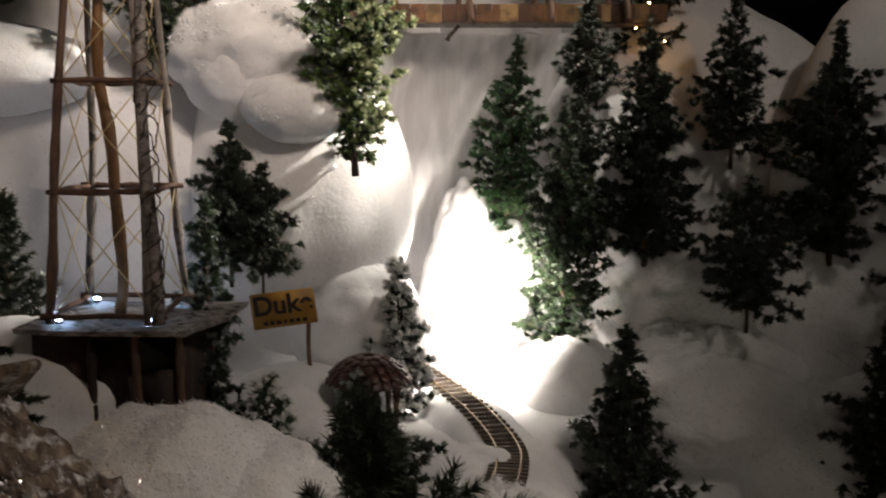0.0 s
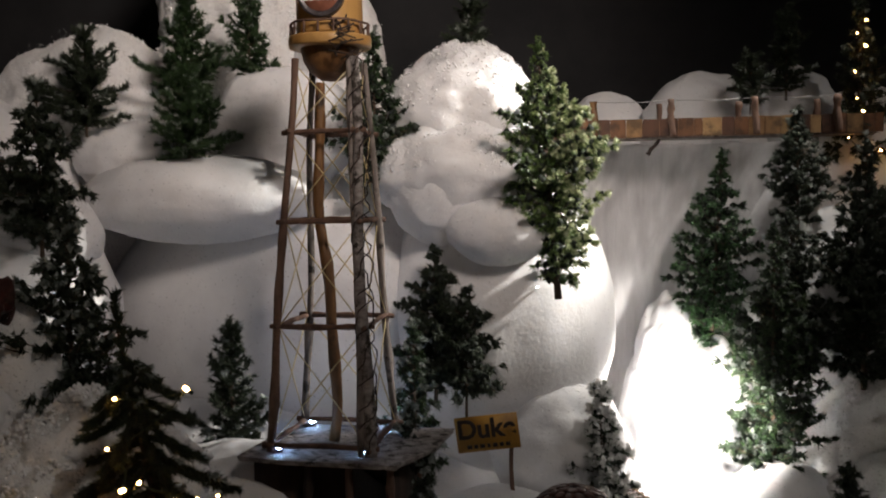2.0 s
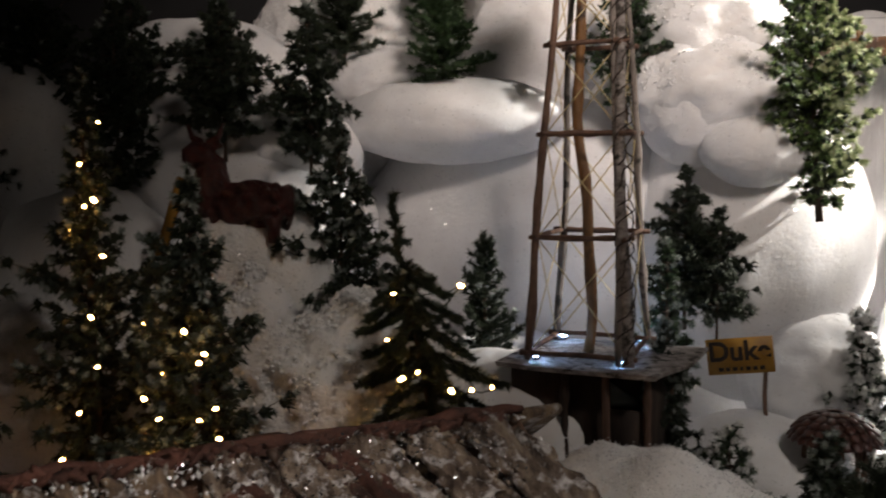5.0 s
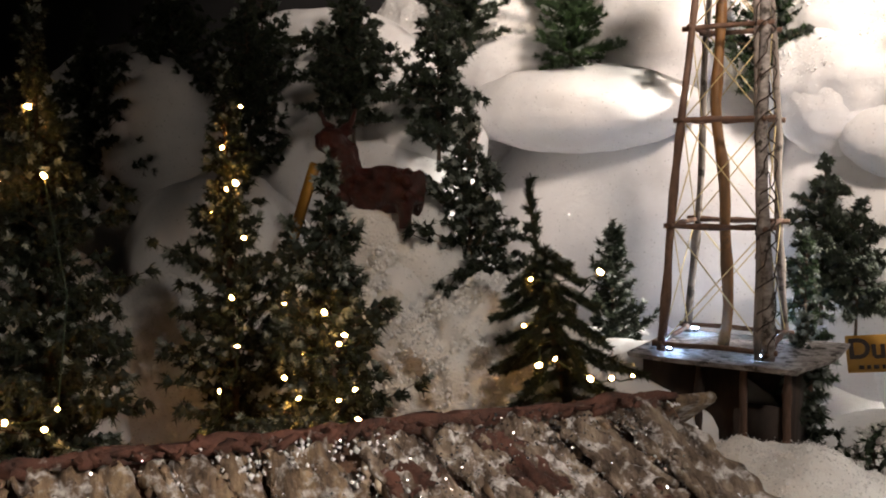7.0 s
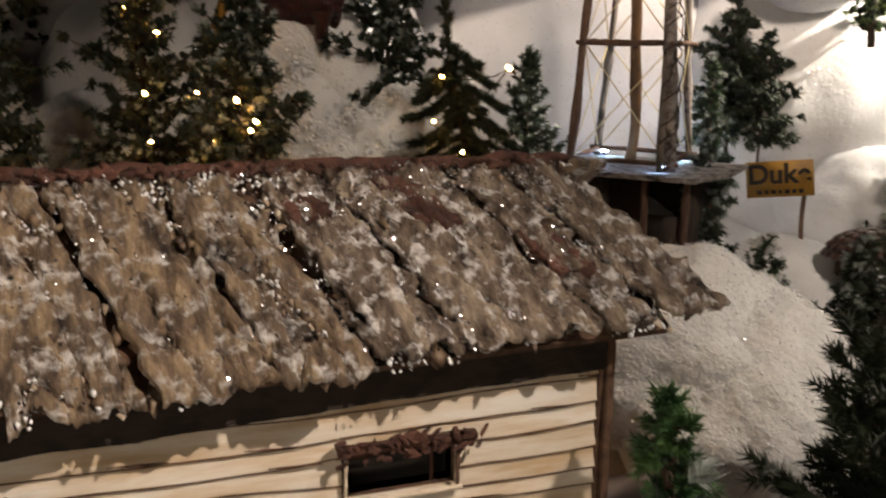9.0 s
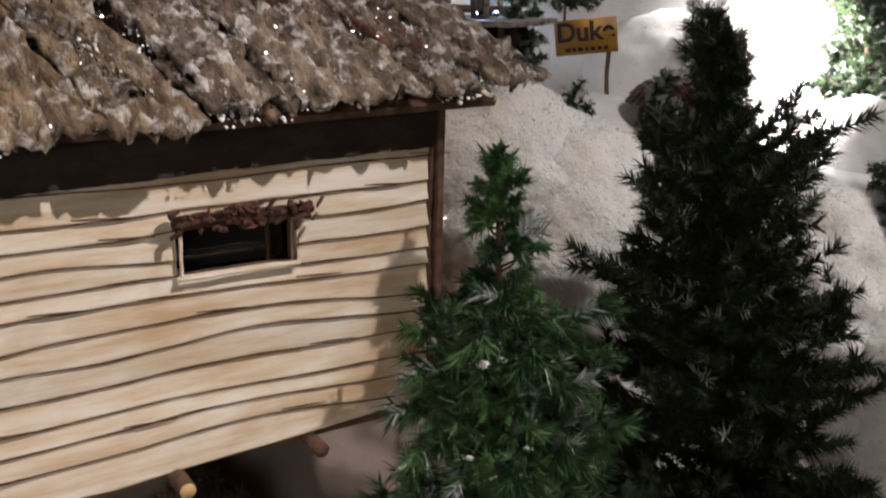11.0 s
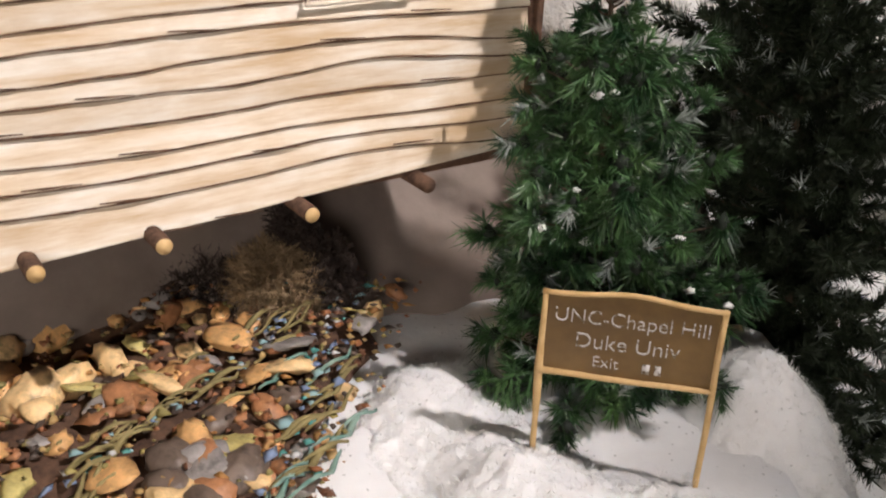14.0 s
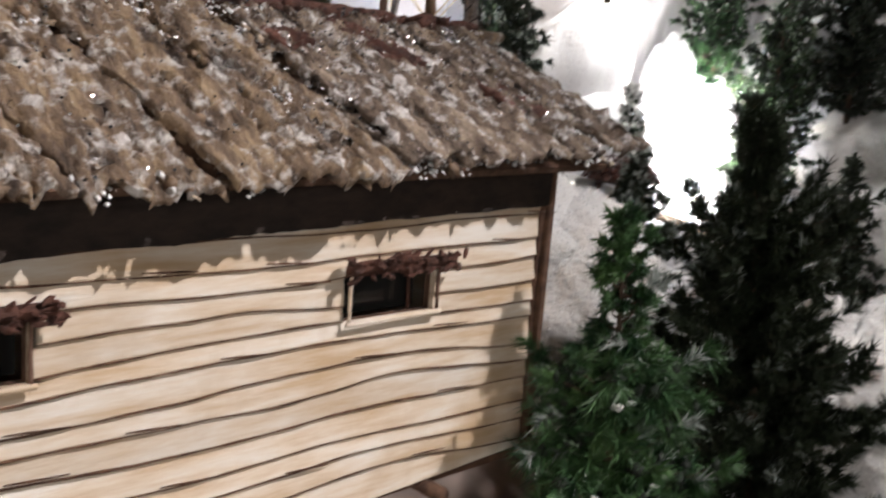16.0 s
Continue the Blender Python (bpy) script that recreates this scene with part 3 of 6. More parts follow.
def raw_mesh(name, V, F, mat, parent):
    me = bpy.data.meshes.new(name)
    me.vertices.add(len(V))
    me.vertices.foreach_set("co", np.asarray(V, np.float32).ravel())
    k = F.shape[1]
    me.loops.add(F.size)
    me.loops.foreach_set("vertex_index", F.astype(np.int32).ravel())
    me.polygons.add(len(F))
    me.polygons.foreach_set("loop_start", np.arange(0, F.size, k, dtype=np.int32))
    me.polygons.foreach_set("loop_total", np.full(len(F), k, np.int32))
    me.update(calc_edges=True)
    me.materials.append(mat)
    ob = new(name, me)
    ob.parent = parent
    return ob


OCTA6_V = np.array([(1, 0, 0), (-1, 0, 0), (0, 1, 0), (0, -1, 0), (0, 0, 1), (0, 0, -1)])
OCTA6_F = np.array([(4, 0, 2), (4, 2, 1), (4, 1, 3), (4, 3, 0), (5, 2, 0), (5, 1, 2), (5, 3, 1), (5, 0, 3)])


def fir(x, y, z, H, R, seed, mat=NEEDLE_DARK, flock=0.1, lean=(0, 0), tuft=0.020, dense=1.0, spire=0.22, waist=0.55, foot=0.7, core=0.5, thin=0.72, puffs=0, lit_side=None, spray=(4, 18, 0.0130, 0.0016), label="small dark green artificial fir tree, lightly flocked"):
    """A small fir built of leafy tufts on short limbs, with an uneven outline and a thin top."""
    rng = np.random.default_rng(seed)
    top = thing("fir_tree", (x, y, z), label, "tree", "fir trees")
    nb = int((22 + 92 * (R / 0.11) * (H / 0.35)) * dense)
    h = -0.10 + (np.arange(nb) + rng.uniform(0, 1, nb)) / nb * 1.07
    ang = np.arange(nb) * 2.39996 + rng.uniform(-0.7, 0.7, nb)
    lump = np.array([1 + 0.95 * noise.noise(Vector((1.7 * math.cos(a), 1.7 * math.sin(a), 5.5 * q + seed * 3.1))) for a, q in zip(ang, h)]) * rng.uniform(0.72, 1.2, nb)
    body = np.clip((1 - spire - h) / (1 - spire), 0, 1) ** waist * np.clip(foot + 2.0 * h, 0, 1)
    r = np.maximum(R * body * lump, tuft * (0.12 + 0.5 * np.clip((1 - h) / max(spire, 0.05), 0, 1)))
    C, A, S, limbs = [], [], [], []
    for b in range(nb):
        o = np.array([lean[0] * h[b], lean[1] * h[b], H * h[b]])
        flat = np.array([math.cos(ang[b]), math.sin(ang[b]), 0.0])
        rise = 0.15 + 0.5 * h[b] + rng.uniform(-0.3, 0.3)
        k = max(1, int(round(r[b] / (tuft * 0.85))))
        for i in range(k):
            f = (i + 1.0) / k
            p = o + flat * r[b] * f + np.array([0, 0, rise * r[b] * f]) + rng.normal(size=3) * tuft * 0.22
            C.append(p)
            A.append(flat * 0.8 + np.array([0, 0, 0.45]) + rng.normal(size=3) * 0.3)
            S.append(tuft * rng.uniform(0.75, 1.2) * (thin if h[b] > 1 - spire else 1.0))
        limbs.append(tube([tuple(o), tuple((o + C[-1]) / 2 - np.array([0, 0, 0.003])), tuple(C[-1])], [0.0019, 0.0014, 0.0007], 4))
    for i in range(4):
        C.append(np.array([lean[0], lean[1], H - tuft * (0.4 + 0.5 * i)]))
        A.append(np.array([0, 0, 1.3]))
        S.append(tuft * (0.42 + 0.1 * i))
    C, A, S = np.array(C), np.array(A), np.array(S)
    per, count, long, wide = spray
    W = np.repeat(A, per, axis=0) + rng.normal(size=(len(C) * per, 3)) * 0.55 + np.array([0, 0, -0.35])
    W /= np.linalg.norm(W, axis=1, keepdims=True)
    size = np.repeat(S, per)
    V, F = needles(np.repeat(C, per, axis=0) - W * size[:, None] * 0.35, W, size * rng.uniform(0.7, 1.25, len(W)), long * np.clip(size / tuft, 0.5, 1.15)[:, None, None], wide, count, rng, 0.62)
    V = V.reshape(-1, 3, 3)
    V[:, :, 2] -= 0.22 * np.linalg.norm(V - V[:, :1], axis=2) ** 2 / long
    V = V.reshape(-1, 3)
    tagged(raw_mesh("crown", V, F, mat, top), kind="stuff")
    # dark lumps inside the tufts, added so the gaps read as shaded
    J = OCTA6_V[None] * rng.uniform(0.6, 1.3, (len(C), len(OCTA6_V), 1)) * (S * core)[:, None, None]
    tagged(raw_mesh("inner_shade", (C[:, None, :] + J).reshape(-1, 3), (OCTA6_F[None] + (np.arange(len(C)) * len(OCTA6_V))[:, None, None]).reshape(-1, 3), NEEDLE_SHADE, top), kind="stuff")
    n = 8
    part("trunk", tube([(lean[0] * i / n, lean[1] * i / n, -0.08 + (H * 0.97 + 0.08) * i / n) for i in range(n + 1)], [max(0.0012, 0.006 * (H / 0.35) * (1 - 0.9 * i / n)) for i in range(n + 1)], 7, 0.1, seed), TRUNK, top)
    tagged(part("branchwork", join(*limbs), TRUNK, top), kind="stuff")
    front = np.argsort(C[:, 1] - 0.3 * np.abs(C[:, 0]))[:max(1, len(C) // 3)]
    for i in range(puffs):
        b = C[rng.choice(front)]
        if b[2] < H * 0.75:
            q = rng.uniform(0.0025, 0.0055)
            part("snow_puff", blob(tuple(b + np.array([0, -0.016, 0.008])), (q * 1.5, q, q * 0.8), seed + i, (16, 10), 0.9, 3.4), FLOCK, top, "puff of white cotton snow")
    if flock:
        # with a side given, the pale tips gather there as painted light
        way = np.repeat(C, per, axis=0) @ np.array(lit_side or (0, 0, 0))
        pick = np.argsort(-way + rng.uniform(0, 0.05 if lit_side else 1.0, len(W)))[:int(len(W) * flock)]
        V, F = needles((np.repeat(C, per, axis=0) + W * long * 0.4 + np.array([0, -0.1, 0.15]) * long)[pick], W[pick], np.full(len(pick), long * 0.8), long * 0.9, wide * 1.25, 24, rng, 0.62)
        tagged(raw_mesh("flocking", V, F, FLOCK if flock > 0.35 else LIT_TIPS if lit_side else FROSTED, top), "white snow flocking on the branches; painted lit tips on the rim fir", kind="stuff")
    return top


def tree(x, y, z, H, R, seed, mat=NEEDLE_DARK, flock=0.1, lean=(0, 0), needle=0.012, width=0.0015, dense=1.15, droop=0.1, waist=0.52, label="small dark green artificial fir tree, lightly flocked", count=26, tuft=0.05, spire=0.10, sprigs=0.55):
    """A fir of bottlebrush branches: each is a limb ringed with needles; tuft turns side sprigs outward."""
    rng = np.random.default_rng(seed)
    top = thing("fir_tree", (x, y, z), label, "tree", "fir trees")
    nb = int((40 + 125 * (R / 0.12) * (H / 0.4)) * dense)
    h = -0.02 + 0.98 * (np.arange(nb) + rng.uniform(0, 1, nb)) / nb
    ang = np.arange(nb) * 2.39996 + rng.uniform(-0.6, 0.6, nb)
    side = rng.uniform(0, 2 * np.pi)
    lump = (0.62 + 0.62 * rng.uniform(0, 1, nb)) * (1 + 0.22 * np.cos(ang - side) * np.sin(7 * h + seed))
    tier = 0.66 + 0.5 * np.abs(np.sin(np.pi * h * rng.uniform(2.0, 3.4) + rng.uniform(0, 3)))
    body = np.clip((1 - spire - h) / (1 - spire), 0, 1) ** waist * np.clip(0.72 + h * 1.6, 0, 1)
    lump = lump * np.array([1 + 0.75 * noise.noise(Vector((1.9 * math.cos(a), 1.9 * math.sin(a), 6 * q + seed * 3.1))) for a, q in zip(ang, h)])
    r = np.maximum(R * (body * tier * lump), needle * (0.7 + 1.6 * np.clip(1 - h, 0, 0.4)))
    P, Dn, tips = [], [], []
    gap = needle * 0.62
    for b in range(nb):
        o = np.array([lean[0] * h[b], lean[1] * h[b], H * h[b]])
        rise = 0.22 + 0.6 * h[b] - 2.2 * droop * (1 - h[b]) + rng.uniform(-0.18, 0.18)
        flat = np.array([math.cos(ang[b]), math.sin(ang[b]), 0.0])
        k = max(2, int(r[b] / gap))
        last = o
        for i in range(k):
            f = (i + 0.5) / k
            p = o + flat * r[b] * f + np.array([0, 0, rise * r[b] * f * (0.55 + 0.45 * f)])
            q = p - last if i else flat + np.array([0, 0, rise * 0.5])
            q = q / (np.linalg.norm(q) + 1e-9) + rng.normal(size=3) * (0.12 + tuft)
            last = p
            P.append(p - q * needle * 0.3)
            Dn.append(q)
            if f > 0.45 and rng.random() < sprigs:
                sd = rng.choice((-1, 1)) * rng.uniform(0.5, 1.0)
                w = np.array([q[0] * math.cos(sd) - q[1] * math.sin(sd), q[0] * math.sin(sd) + q[1] * math.cos(sd), q[2] + rng.uniform(-0.1, 0.3)])
                P.append(p + w * needle * 0.5)
                Dn.append(w)
        tips.append(last)
    for i in range(max(4, int(H * 0.22 / gap))):
        P.append(np.array([lean[0], lean[1], H]) - np.array([lean[0] * 0.03 * i, lean[1] * 0.03 * i, gap * i + needle]))
        Dn.append(np.array([rng.uniform(-0.2, 0.2), rng.uniform(-0.2, 0.2), 1.0]))
    P, Dn = np.array(P), np.array(Dn)
    V, F = needles(P, Dn, needle * rng.uniform(0.8, 1.3, len(P)), needle, width, count, rng)
    tagged(raw_mesh("crown", V, F, mat, top), kind="stuff")
    n = 8
    part("trunk", tube([(lean[0] * i / n, lean[1] * i / n, -0.03 + (H * 0.98 + 0.03) * i / n) for i in range(n + 1)], [max(0.0012, 0.006 * (H / 0.35) * (1 - 0.9 * i / n)) for i in range(n + 1)], 7, 0.1, seed), TRUNK, top)
    limbs = [tube([(lean[0] * h[b], lean[1] * h[b], H * h[b] - 0.004), tuple(tips[b] * 0.5 + np.array([lean[0] * h[b], lean[1] * h[b], H * h[b]]) * 0.5), tuple(tips[b])], [0.0018, 0.0013, 0.0006], 4) for b in range(0, nb, 2)]
    tagged(part("branchwork", join(*limbs), TRUNK, top), kind="stuff")
    nf = int(len(P) * flock)
    if nf:
        pick = rng.choice(len(P), nf, replace=False)
        V, F = needles(P[pick] + np.array([0, 0, needle * 0.12]), Dn[pick] + np.array([0, 0, 0.2]), np.full(nf, needle), needle * 0.95, width * 1.2, 26, rng)
        tagged(raw_mesh("flocking", V, F, FROSTED, top), "white snow flocking on the branches; painted lit tips on the rim fir", kind="stuff")
    return top


def spruce():
    """An open spruce: a thick brush of a leader and long drooping bottlebrush branches with gaps between."""
    rng = np.random.default_rng(204)
    top = thing("fir_tree", (-0.706, 1.33, 1.05), "sparse dark spruce with drooping branches and fairy lights", "tree", "fir trees")
    H, lean = 0.42, -0.09
    P, Dn, limbs, upper = [], [], [], []
    for i in range(64):
        h = 0.04 + 0.96 * i / 63
        P.append(np.array([lean * h, 0, H * h - 0.008]))
        Dn.append(np.array([lean * 0.4, 0, 1.0]) + rng.normal(size=3) * 0.35)
    for b in range(44):
        h = 0.74 - 0.68 * (b + rng.uniform(0, 0.8)) / 44
        ang = b * 2.39996 + rng.uniform(-0.3, 0.3)
        reach = (0.052 + 0.155 * (0.74 - h) / 0.68) * rng.uniform(0.72, 1.1)
        sag = rng.uniform(0.55, 0.85) + 0.25 * h
        o = np.array([lean * h, 0, H * h])
        flat = np.array([math.cos(ang), math.sin(ang), 0.0])
        path = [o + flat * reach * f + np.array([0, 0, reach * (0.25 * f - sag * f ** 1.5 + 0.16 * f ** 4)]) for f in np.linspace(0, 1, 9)]
        limbs.append(tube([tuple(p) for p in path], [0.0022 - 0.0017 * i / 8 for i in range(9)], 5))
        for i in range(8):
            for f in (0.0, 0.5):
                P.append(path[i] * (1 - f) + path[i + 1] * f)
                Dn.append((path[i + 1] - path[i]) / np.linalg.norm(path[i + 1] - path[i]) + rng.normal(size=3) * 0.12)
                upper.append(len(P) - 1)
            if i > 3 and rng.random() < 0.55:
                w = path[i + 1] - path[i]
                sd = rng.choice((-1, 1)) * rng.uniform(0.5, 0.9)
                w = np.array([w[0] * math.cos(sd) - w[1] * math.sin(sd), w[0] * math.sin(sd) + w[1] * math.cos(sd), w[2]])
                P.append(path[i])
                Dn.append(w / np.linalg.norm(w))
    P, Dn = np.array(P), np.array(Dn)
    V, F = needles(P, Dn, rng.uniform(0.013, 0.019, len(P)), 0.0135, 0.0012, 62, rng)
    tagged(raw_mesh("crown", V, F, NEEDLE_DARK, top), kind="stuff")
    part("trunk", tube([(lean * i / 8, 0, -0.05 + (H + 0.03) * i / 8) for i in range(9)], [0.0075 * (1 - 0.85 * i / 8) for i in range(9)], 7, 0.1, 204), TRUNK, top)
    tagged(part("branchwork", join(*limbs), TRUNK, top), kind="stuff")
    pick = rng.choice(upper, 60, replace=False)
    V, F = needles(P[pick] + np.array([0, -0.002, 0.005]), Dn[pick] + np.array([0, 0, 0.3]), np.full(60, 0.014), 0.011, 0.0013, 26, rng)
    tagged(raw_mesh("flocking", V, F, FROSTED, top), "white snow flocking on the branches; painted lit tips on the rim fir", kind="stuff")
    return top


fluff(MOUNDS[:10] + MOUNDS[11:14] + MOUNDS[19:28], 1800, 0.016, 3)
fluff(ROUGH_MOUNDS, 3600, 0.012, 4)
shag(NEAR_SNOW, 80000, 0.0105, 5)
for k in (7, 8):
    shag(MOUND_OBS[NM + k], 24000, 0.014, 20 + k)
shag(MOUND_OBS[37], 24000, 0.016, 19)
crystals(GRAINY, 77)

FLOCKED = "small flocked fir tree with snowy branch tips"
LITTLE = "small artificial fir tree with lamp light painted into its brighter needles"
TREES = [
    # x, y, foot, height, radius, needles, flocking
    (-0.190, 2.12, 1.46, 0.49, 0.128, NEEDLE_RIM_LIT, 0.24), (-0.404, 2.30, 1.95, 0.155, 0.04, NEEDLE_DARK, 0.25), (-1.08, 2.20, 1.85, 0.24, 0.076, NEEDLE, 0.08), (-1.00, 2.04, 1.70, 0.20, 0.080, NEEDLE, 0.1),
    (-1.304, 2.13, 1.79, 0.225, 0.08, NEEDLE_DARK, 0.1), (-0.95, 2.28, 1.90, 0.22, 0.052, NEEDLE, 0.08), (-0.60, 2.14, 1.67, 0.31, 0.07, NEEDLE, 0.1), (-0.46, 2.10, 1.22, 0.285, 0.08, NEEDLE_DARK, 0.04),
    (-0.39, 2.09, 1.19, 0.22, 0.07, NEEDLE_DARK, 0.04), (-0.83, 1.84, 1.03, 0.33, 0.072, NEEDLE_DARK, 0.14), (-0.46, 1.88, 1.00, 0.36, 0.052, NEEDLE, 0.15), (-0.45, 1.78, 0.95, 0.26, 0.046, NEEDLE_DARK, 0.3),
    (-0.315, 1.70, 0.87, 0.175, 0.058, NEEDLE, 0.5), (-1.19, 1.76, 1.55, 0.30, 0.085, NEEDLE_DARK, 0.1), (-1.035, 1.60, 1.16, 0.45, 0.112, NEEDLE_DARK, 0.2), (-1.53, 1.92, 1.64, 0.31, 0.09, NEEDLE_DARK, 0.06),
    (-1.77, 1.90, 1.64, 0.34, 0.10, NEEDLE_DARK, 0.06), (-2.02, 1.85, 1.62, 0.36, 0.13, NEEDLE_DARK, 0.06), (-1.38, 1.72, 1.60, 0.27, 0.10, NEEDLE_DARK, 0.08), (-1.62, 1.66, 1.50, 0.38, 0.085, NEEDLE_DARK, 0.05),
    (-2.05, 1.60, 1.40, 0.45, 0.14, NEEDLE_DARK, 0.05), (-1.76, 1.15, 1.00, 0.66, 0.10, NEEDLE_DARK, 0.1), (-1.255, 1.32, 1.05, 0.35, 0.055, NEEDLE_DARK, 0.2),
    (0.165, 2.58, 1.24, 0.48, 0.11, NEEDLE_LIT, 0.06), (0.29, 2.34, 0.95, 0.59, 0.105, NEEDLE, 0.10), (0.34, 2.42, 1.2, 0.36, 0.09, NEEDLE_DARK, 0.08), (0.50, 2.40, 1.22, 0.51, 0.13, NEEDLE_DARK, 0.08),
    (0.69, 2.18, 1.10, 0.28, 0.12, NEEDLE_DARK, 0.14), (0.91, 2.28, 1.24, 0.49, 0.14, NEEDLE_DARK, 0.08), (0.71, 2.42, 1.46, 0.34, 0.09, NEEDLE_DARK, 0.2), (0.375, 1.95, 0.58, 0.51, 0.135, NEEDLE_DARK, 0.06),
    (0.88, 1.88, 0.72, 0.40, 0.11, NEEDLE_DARK, 0.1), (0.37, 2.52, 1.56, 0.25, 0.07, NEEDLE_DARK, 0.12), (0.28, 2.72, 1.84, 0.125, 0.045, NEEDLE_DARK, 0.1), (0.38, 2.78, 1.88, 0.215, 0.05, NEEDLE_DARK, 0.05),
    (0.54, 2.66, 1.62, 0.48, 0.09, NEEDLE_DARK, 0.1), (-0.10, 2.14, 0.87, 0.32, 0.062, NEEDLE, 1.1), (-0.15, 1.60, 0.66, 0.42, 0.150, NEEDLE_DARK, 0.22), (1.15, 2.2, 1.1, 0.5, 0.15, NEEDLE_DARK, 0.1),
]
SHAPES = {(-0.190, 2.12): dict(foot=0.28, lean=(-0.04, 0), waist=0.5, lit_side=(1.0, -0.1, 0.1)), (0.165, 2.58): dict(foot=0.5, lean=(0.03, 0)), (-0.15, 1.60): dict(waist=0.75, spire=0.16), (0.375, 1.95): dict(waist=0.85, spire=0.1), (-0.46, 2.10): dict(foot=0.9), (-0.39, 2.09): dict(foot=1.0)}
BRANCHY = {(-1.08, 2.20), (-1.00, 2.04), (-0.95, 2.28), (-1.304, 2.13), (-0.404, 2.30), (0.28, 2.72), (0.38, 2.78), (-0.83, 1.84)}
for k, (x, y, z, H, R, m, fl) in enumerate(TREES):
    own = SHAPES.get((x, y), {})
    name = FLOCKED if fl >= 0.3 else LITTLE if m in (NEEDLE_LIT, NEEDLE_RIM_LIT) else "small dark green artificial fir tree, lightly flocked"
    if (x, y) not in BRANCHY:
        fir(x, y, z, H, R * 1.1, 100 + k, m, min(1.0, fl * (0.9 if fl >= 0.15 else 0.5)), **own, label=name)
    else:
        tree(x, y, z, H, R * 1.15, 100 + k, m, min(1.0, fl * 0.6), needle=0.0145, width=0.0015, dense=0.9, droop=0.04, waist=0.55, spire=0.2, count=28, tuft=0.15, sprigs=0.6, label=name)
fir(-1.03, 1.13, 1.02, 0.50, 0.105, 201, NEEDLE_DARK, 0.16, dense=1.25, label="dark fir tree strung with warm fairy lights")
fir(-1.29, 1.20, 1.02, 0.66, 0.092, 202, NEEDLE_DARK, 0.10, dense=1.1, label="tall dark fir tree strung with warm fairy lights")
fir(-1.43, 0.94, 0.98, 0.78, 0.145, 203, NEEDLE_DARK, 0.08, label="tall dark fir tree strung with warm fairy lights")
spruce()
fir(-0.249, 0.745, 0.46, 0.62, 0.128, 205, NEEDLE_NEAR, 0.05, lean=(-0.035, 0), core=0.34, thin=0.56, puffs=22, tuft=0.033, dense=1.0, spire=0.30, waist=0.34, spray=(4, 48, 0.024, 0.0012), label="bushy green fir tree with snow tufts behind the wooden sign")
tree(0.025, 1.04, 0.285, 0.915, 0.215, 206, NEEDLE_DARK, 0.07, lean=(-0.115, 0), needle=0.022, width=0.0013, dense=0.62, droop=0.16, waist=0.36, spire=0.16, count=56, tuft=0.10, sprigs=0.35, label="tall dark fir tree with bottlebrush branches and frosted tips")

# ---- log cabin ----
# local x runs along the front wall, local y back from it, z up; the wall's face lies at y = 0
CU = Vector((0.682, 0.731, 0)).normalized()
CN = Vector((CU.y, -CU.x, 0))
ORIGIN = CN * -0.83
CABIN = thing("log_cabin", Matrix.Translation((ORIGIN.x, ORIGIN.y, 0.772)) @ Matrix(((CU.x, -CN.x, 0, 0), (CU.y, -CN.y, 0, 0), (0, 0, 1, 0), (0, 0, 0, 1))),
              "model log cabin with pale live-edge siding and frosted bark roof", "cabin")
U0, U1, WALL_H, DEPTH = -0.80, 0.350, 0.322, 0.34
WINDOWS = [(0.074, 0.190, 0.186, 0.236), (-0.335, -0.215, 0.176, 0.230)]


def front_wall():
    us = sorted({U0, U1, *[w[0] for w in WINDOWS], *[w[1] for w in WINDOWS]})
    out = []
    for a, b in zip(us, us[1:]):
        w = [w for w in WINDOWS if w[0] <= (a + b) / 2 <= w[1]]
        spans = [(0, w[0][2]), (w[0][3], WALL_H)] if w else [(0, WALL_H)]
        for lo, hi in spans:
            out.append(box(((a + b) / 2, 0.006, (lo + hi) / 2), (b - a, 0.008, hi - lo)))
    return join(*out)


part("wall", front_wall(), BARK_EDGE, CABIN, "dark front wall board behind the siding", False)
part("wall", box(((U0 + U1) / 2, DEPTH, WALL_H / 2), (U1 - U0, 0.008, WALL_H), 0.001), PLANK, CABIN, "rear wall board", False)


def gable(u):
    V = [(u, 0.002, 0), (u, DEPTH, 0), (u, DEPTH, WALL_H), (u, DEPTH / 2, WALL_H + 0.13), (u, 0.002, WALL_H)]
    V += [(u - 0.008, *v[1:]) for v in V]
    F = [(0, 1, 2, 3, 4), (9, 8, 7, 6, 5)] + [(i, (i + 1) % 5 + 5 if False else i + 5, (i + 1) % 5 + 5, (i + 1) % 5) for i in range(5)]
    return V, F


part("gable", gable(U1 - 0.001), PLANK, CABIN, "gable end wall of pale boards", False)
part("gable", gable(U0 + 0.009), PLANK, CABIN, "", False)
part("floor_board", box(((U0 + U1) / 2, DEPTH / 2, -0.005), (U1 - U0, DEPTH - 0.004, 0.01), 0.001), BARK_EDGE, CABIN, "", False)

rng = random.Random(7)
NPL = 14
DZ = WALL_H / NPL
LINES = []
for k in range(NPL + 1):
    ph = rng.uniform(0, 50)
    LINES.append((k * DZ + rng.uniform(-0.003, 0.003) * (0 < k < NPL), ph, rng.uniform(0.6, 1.2)))


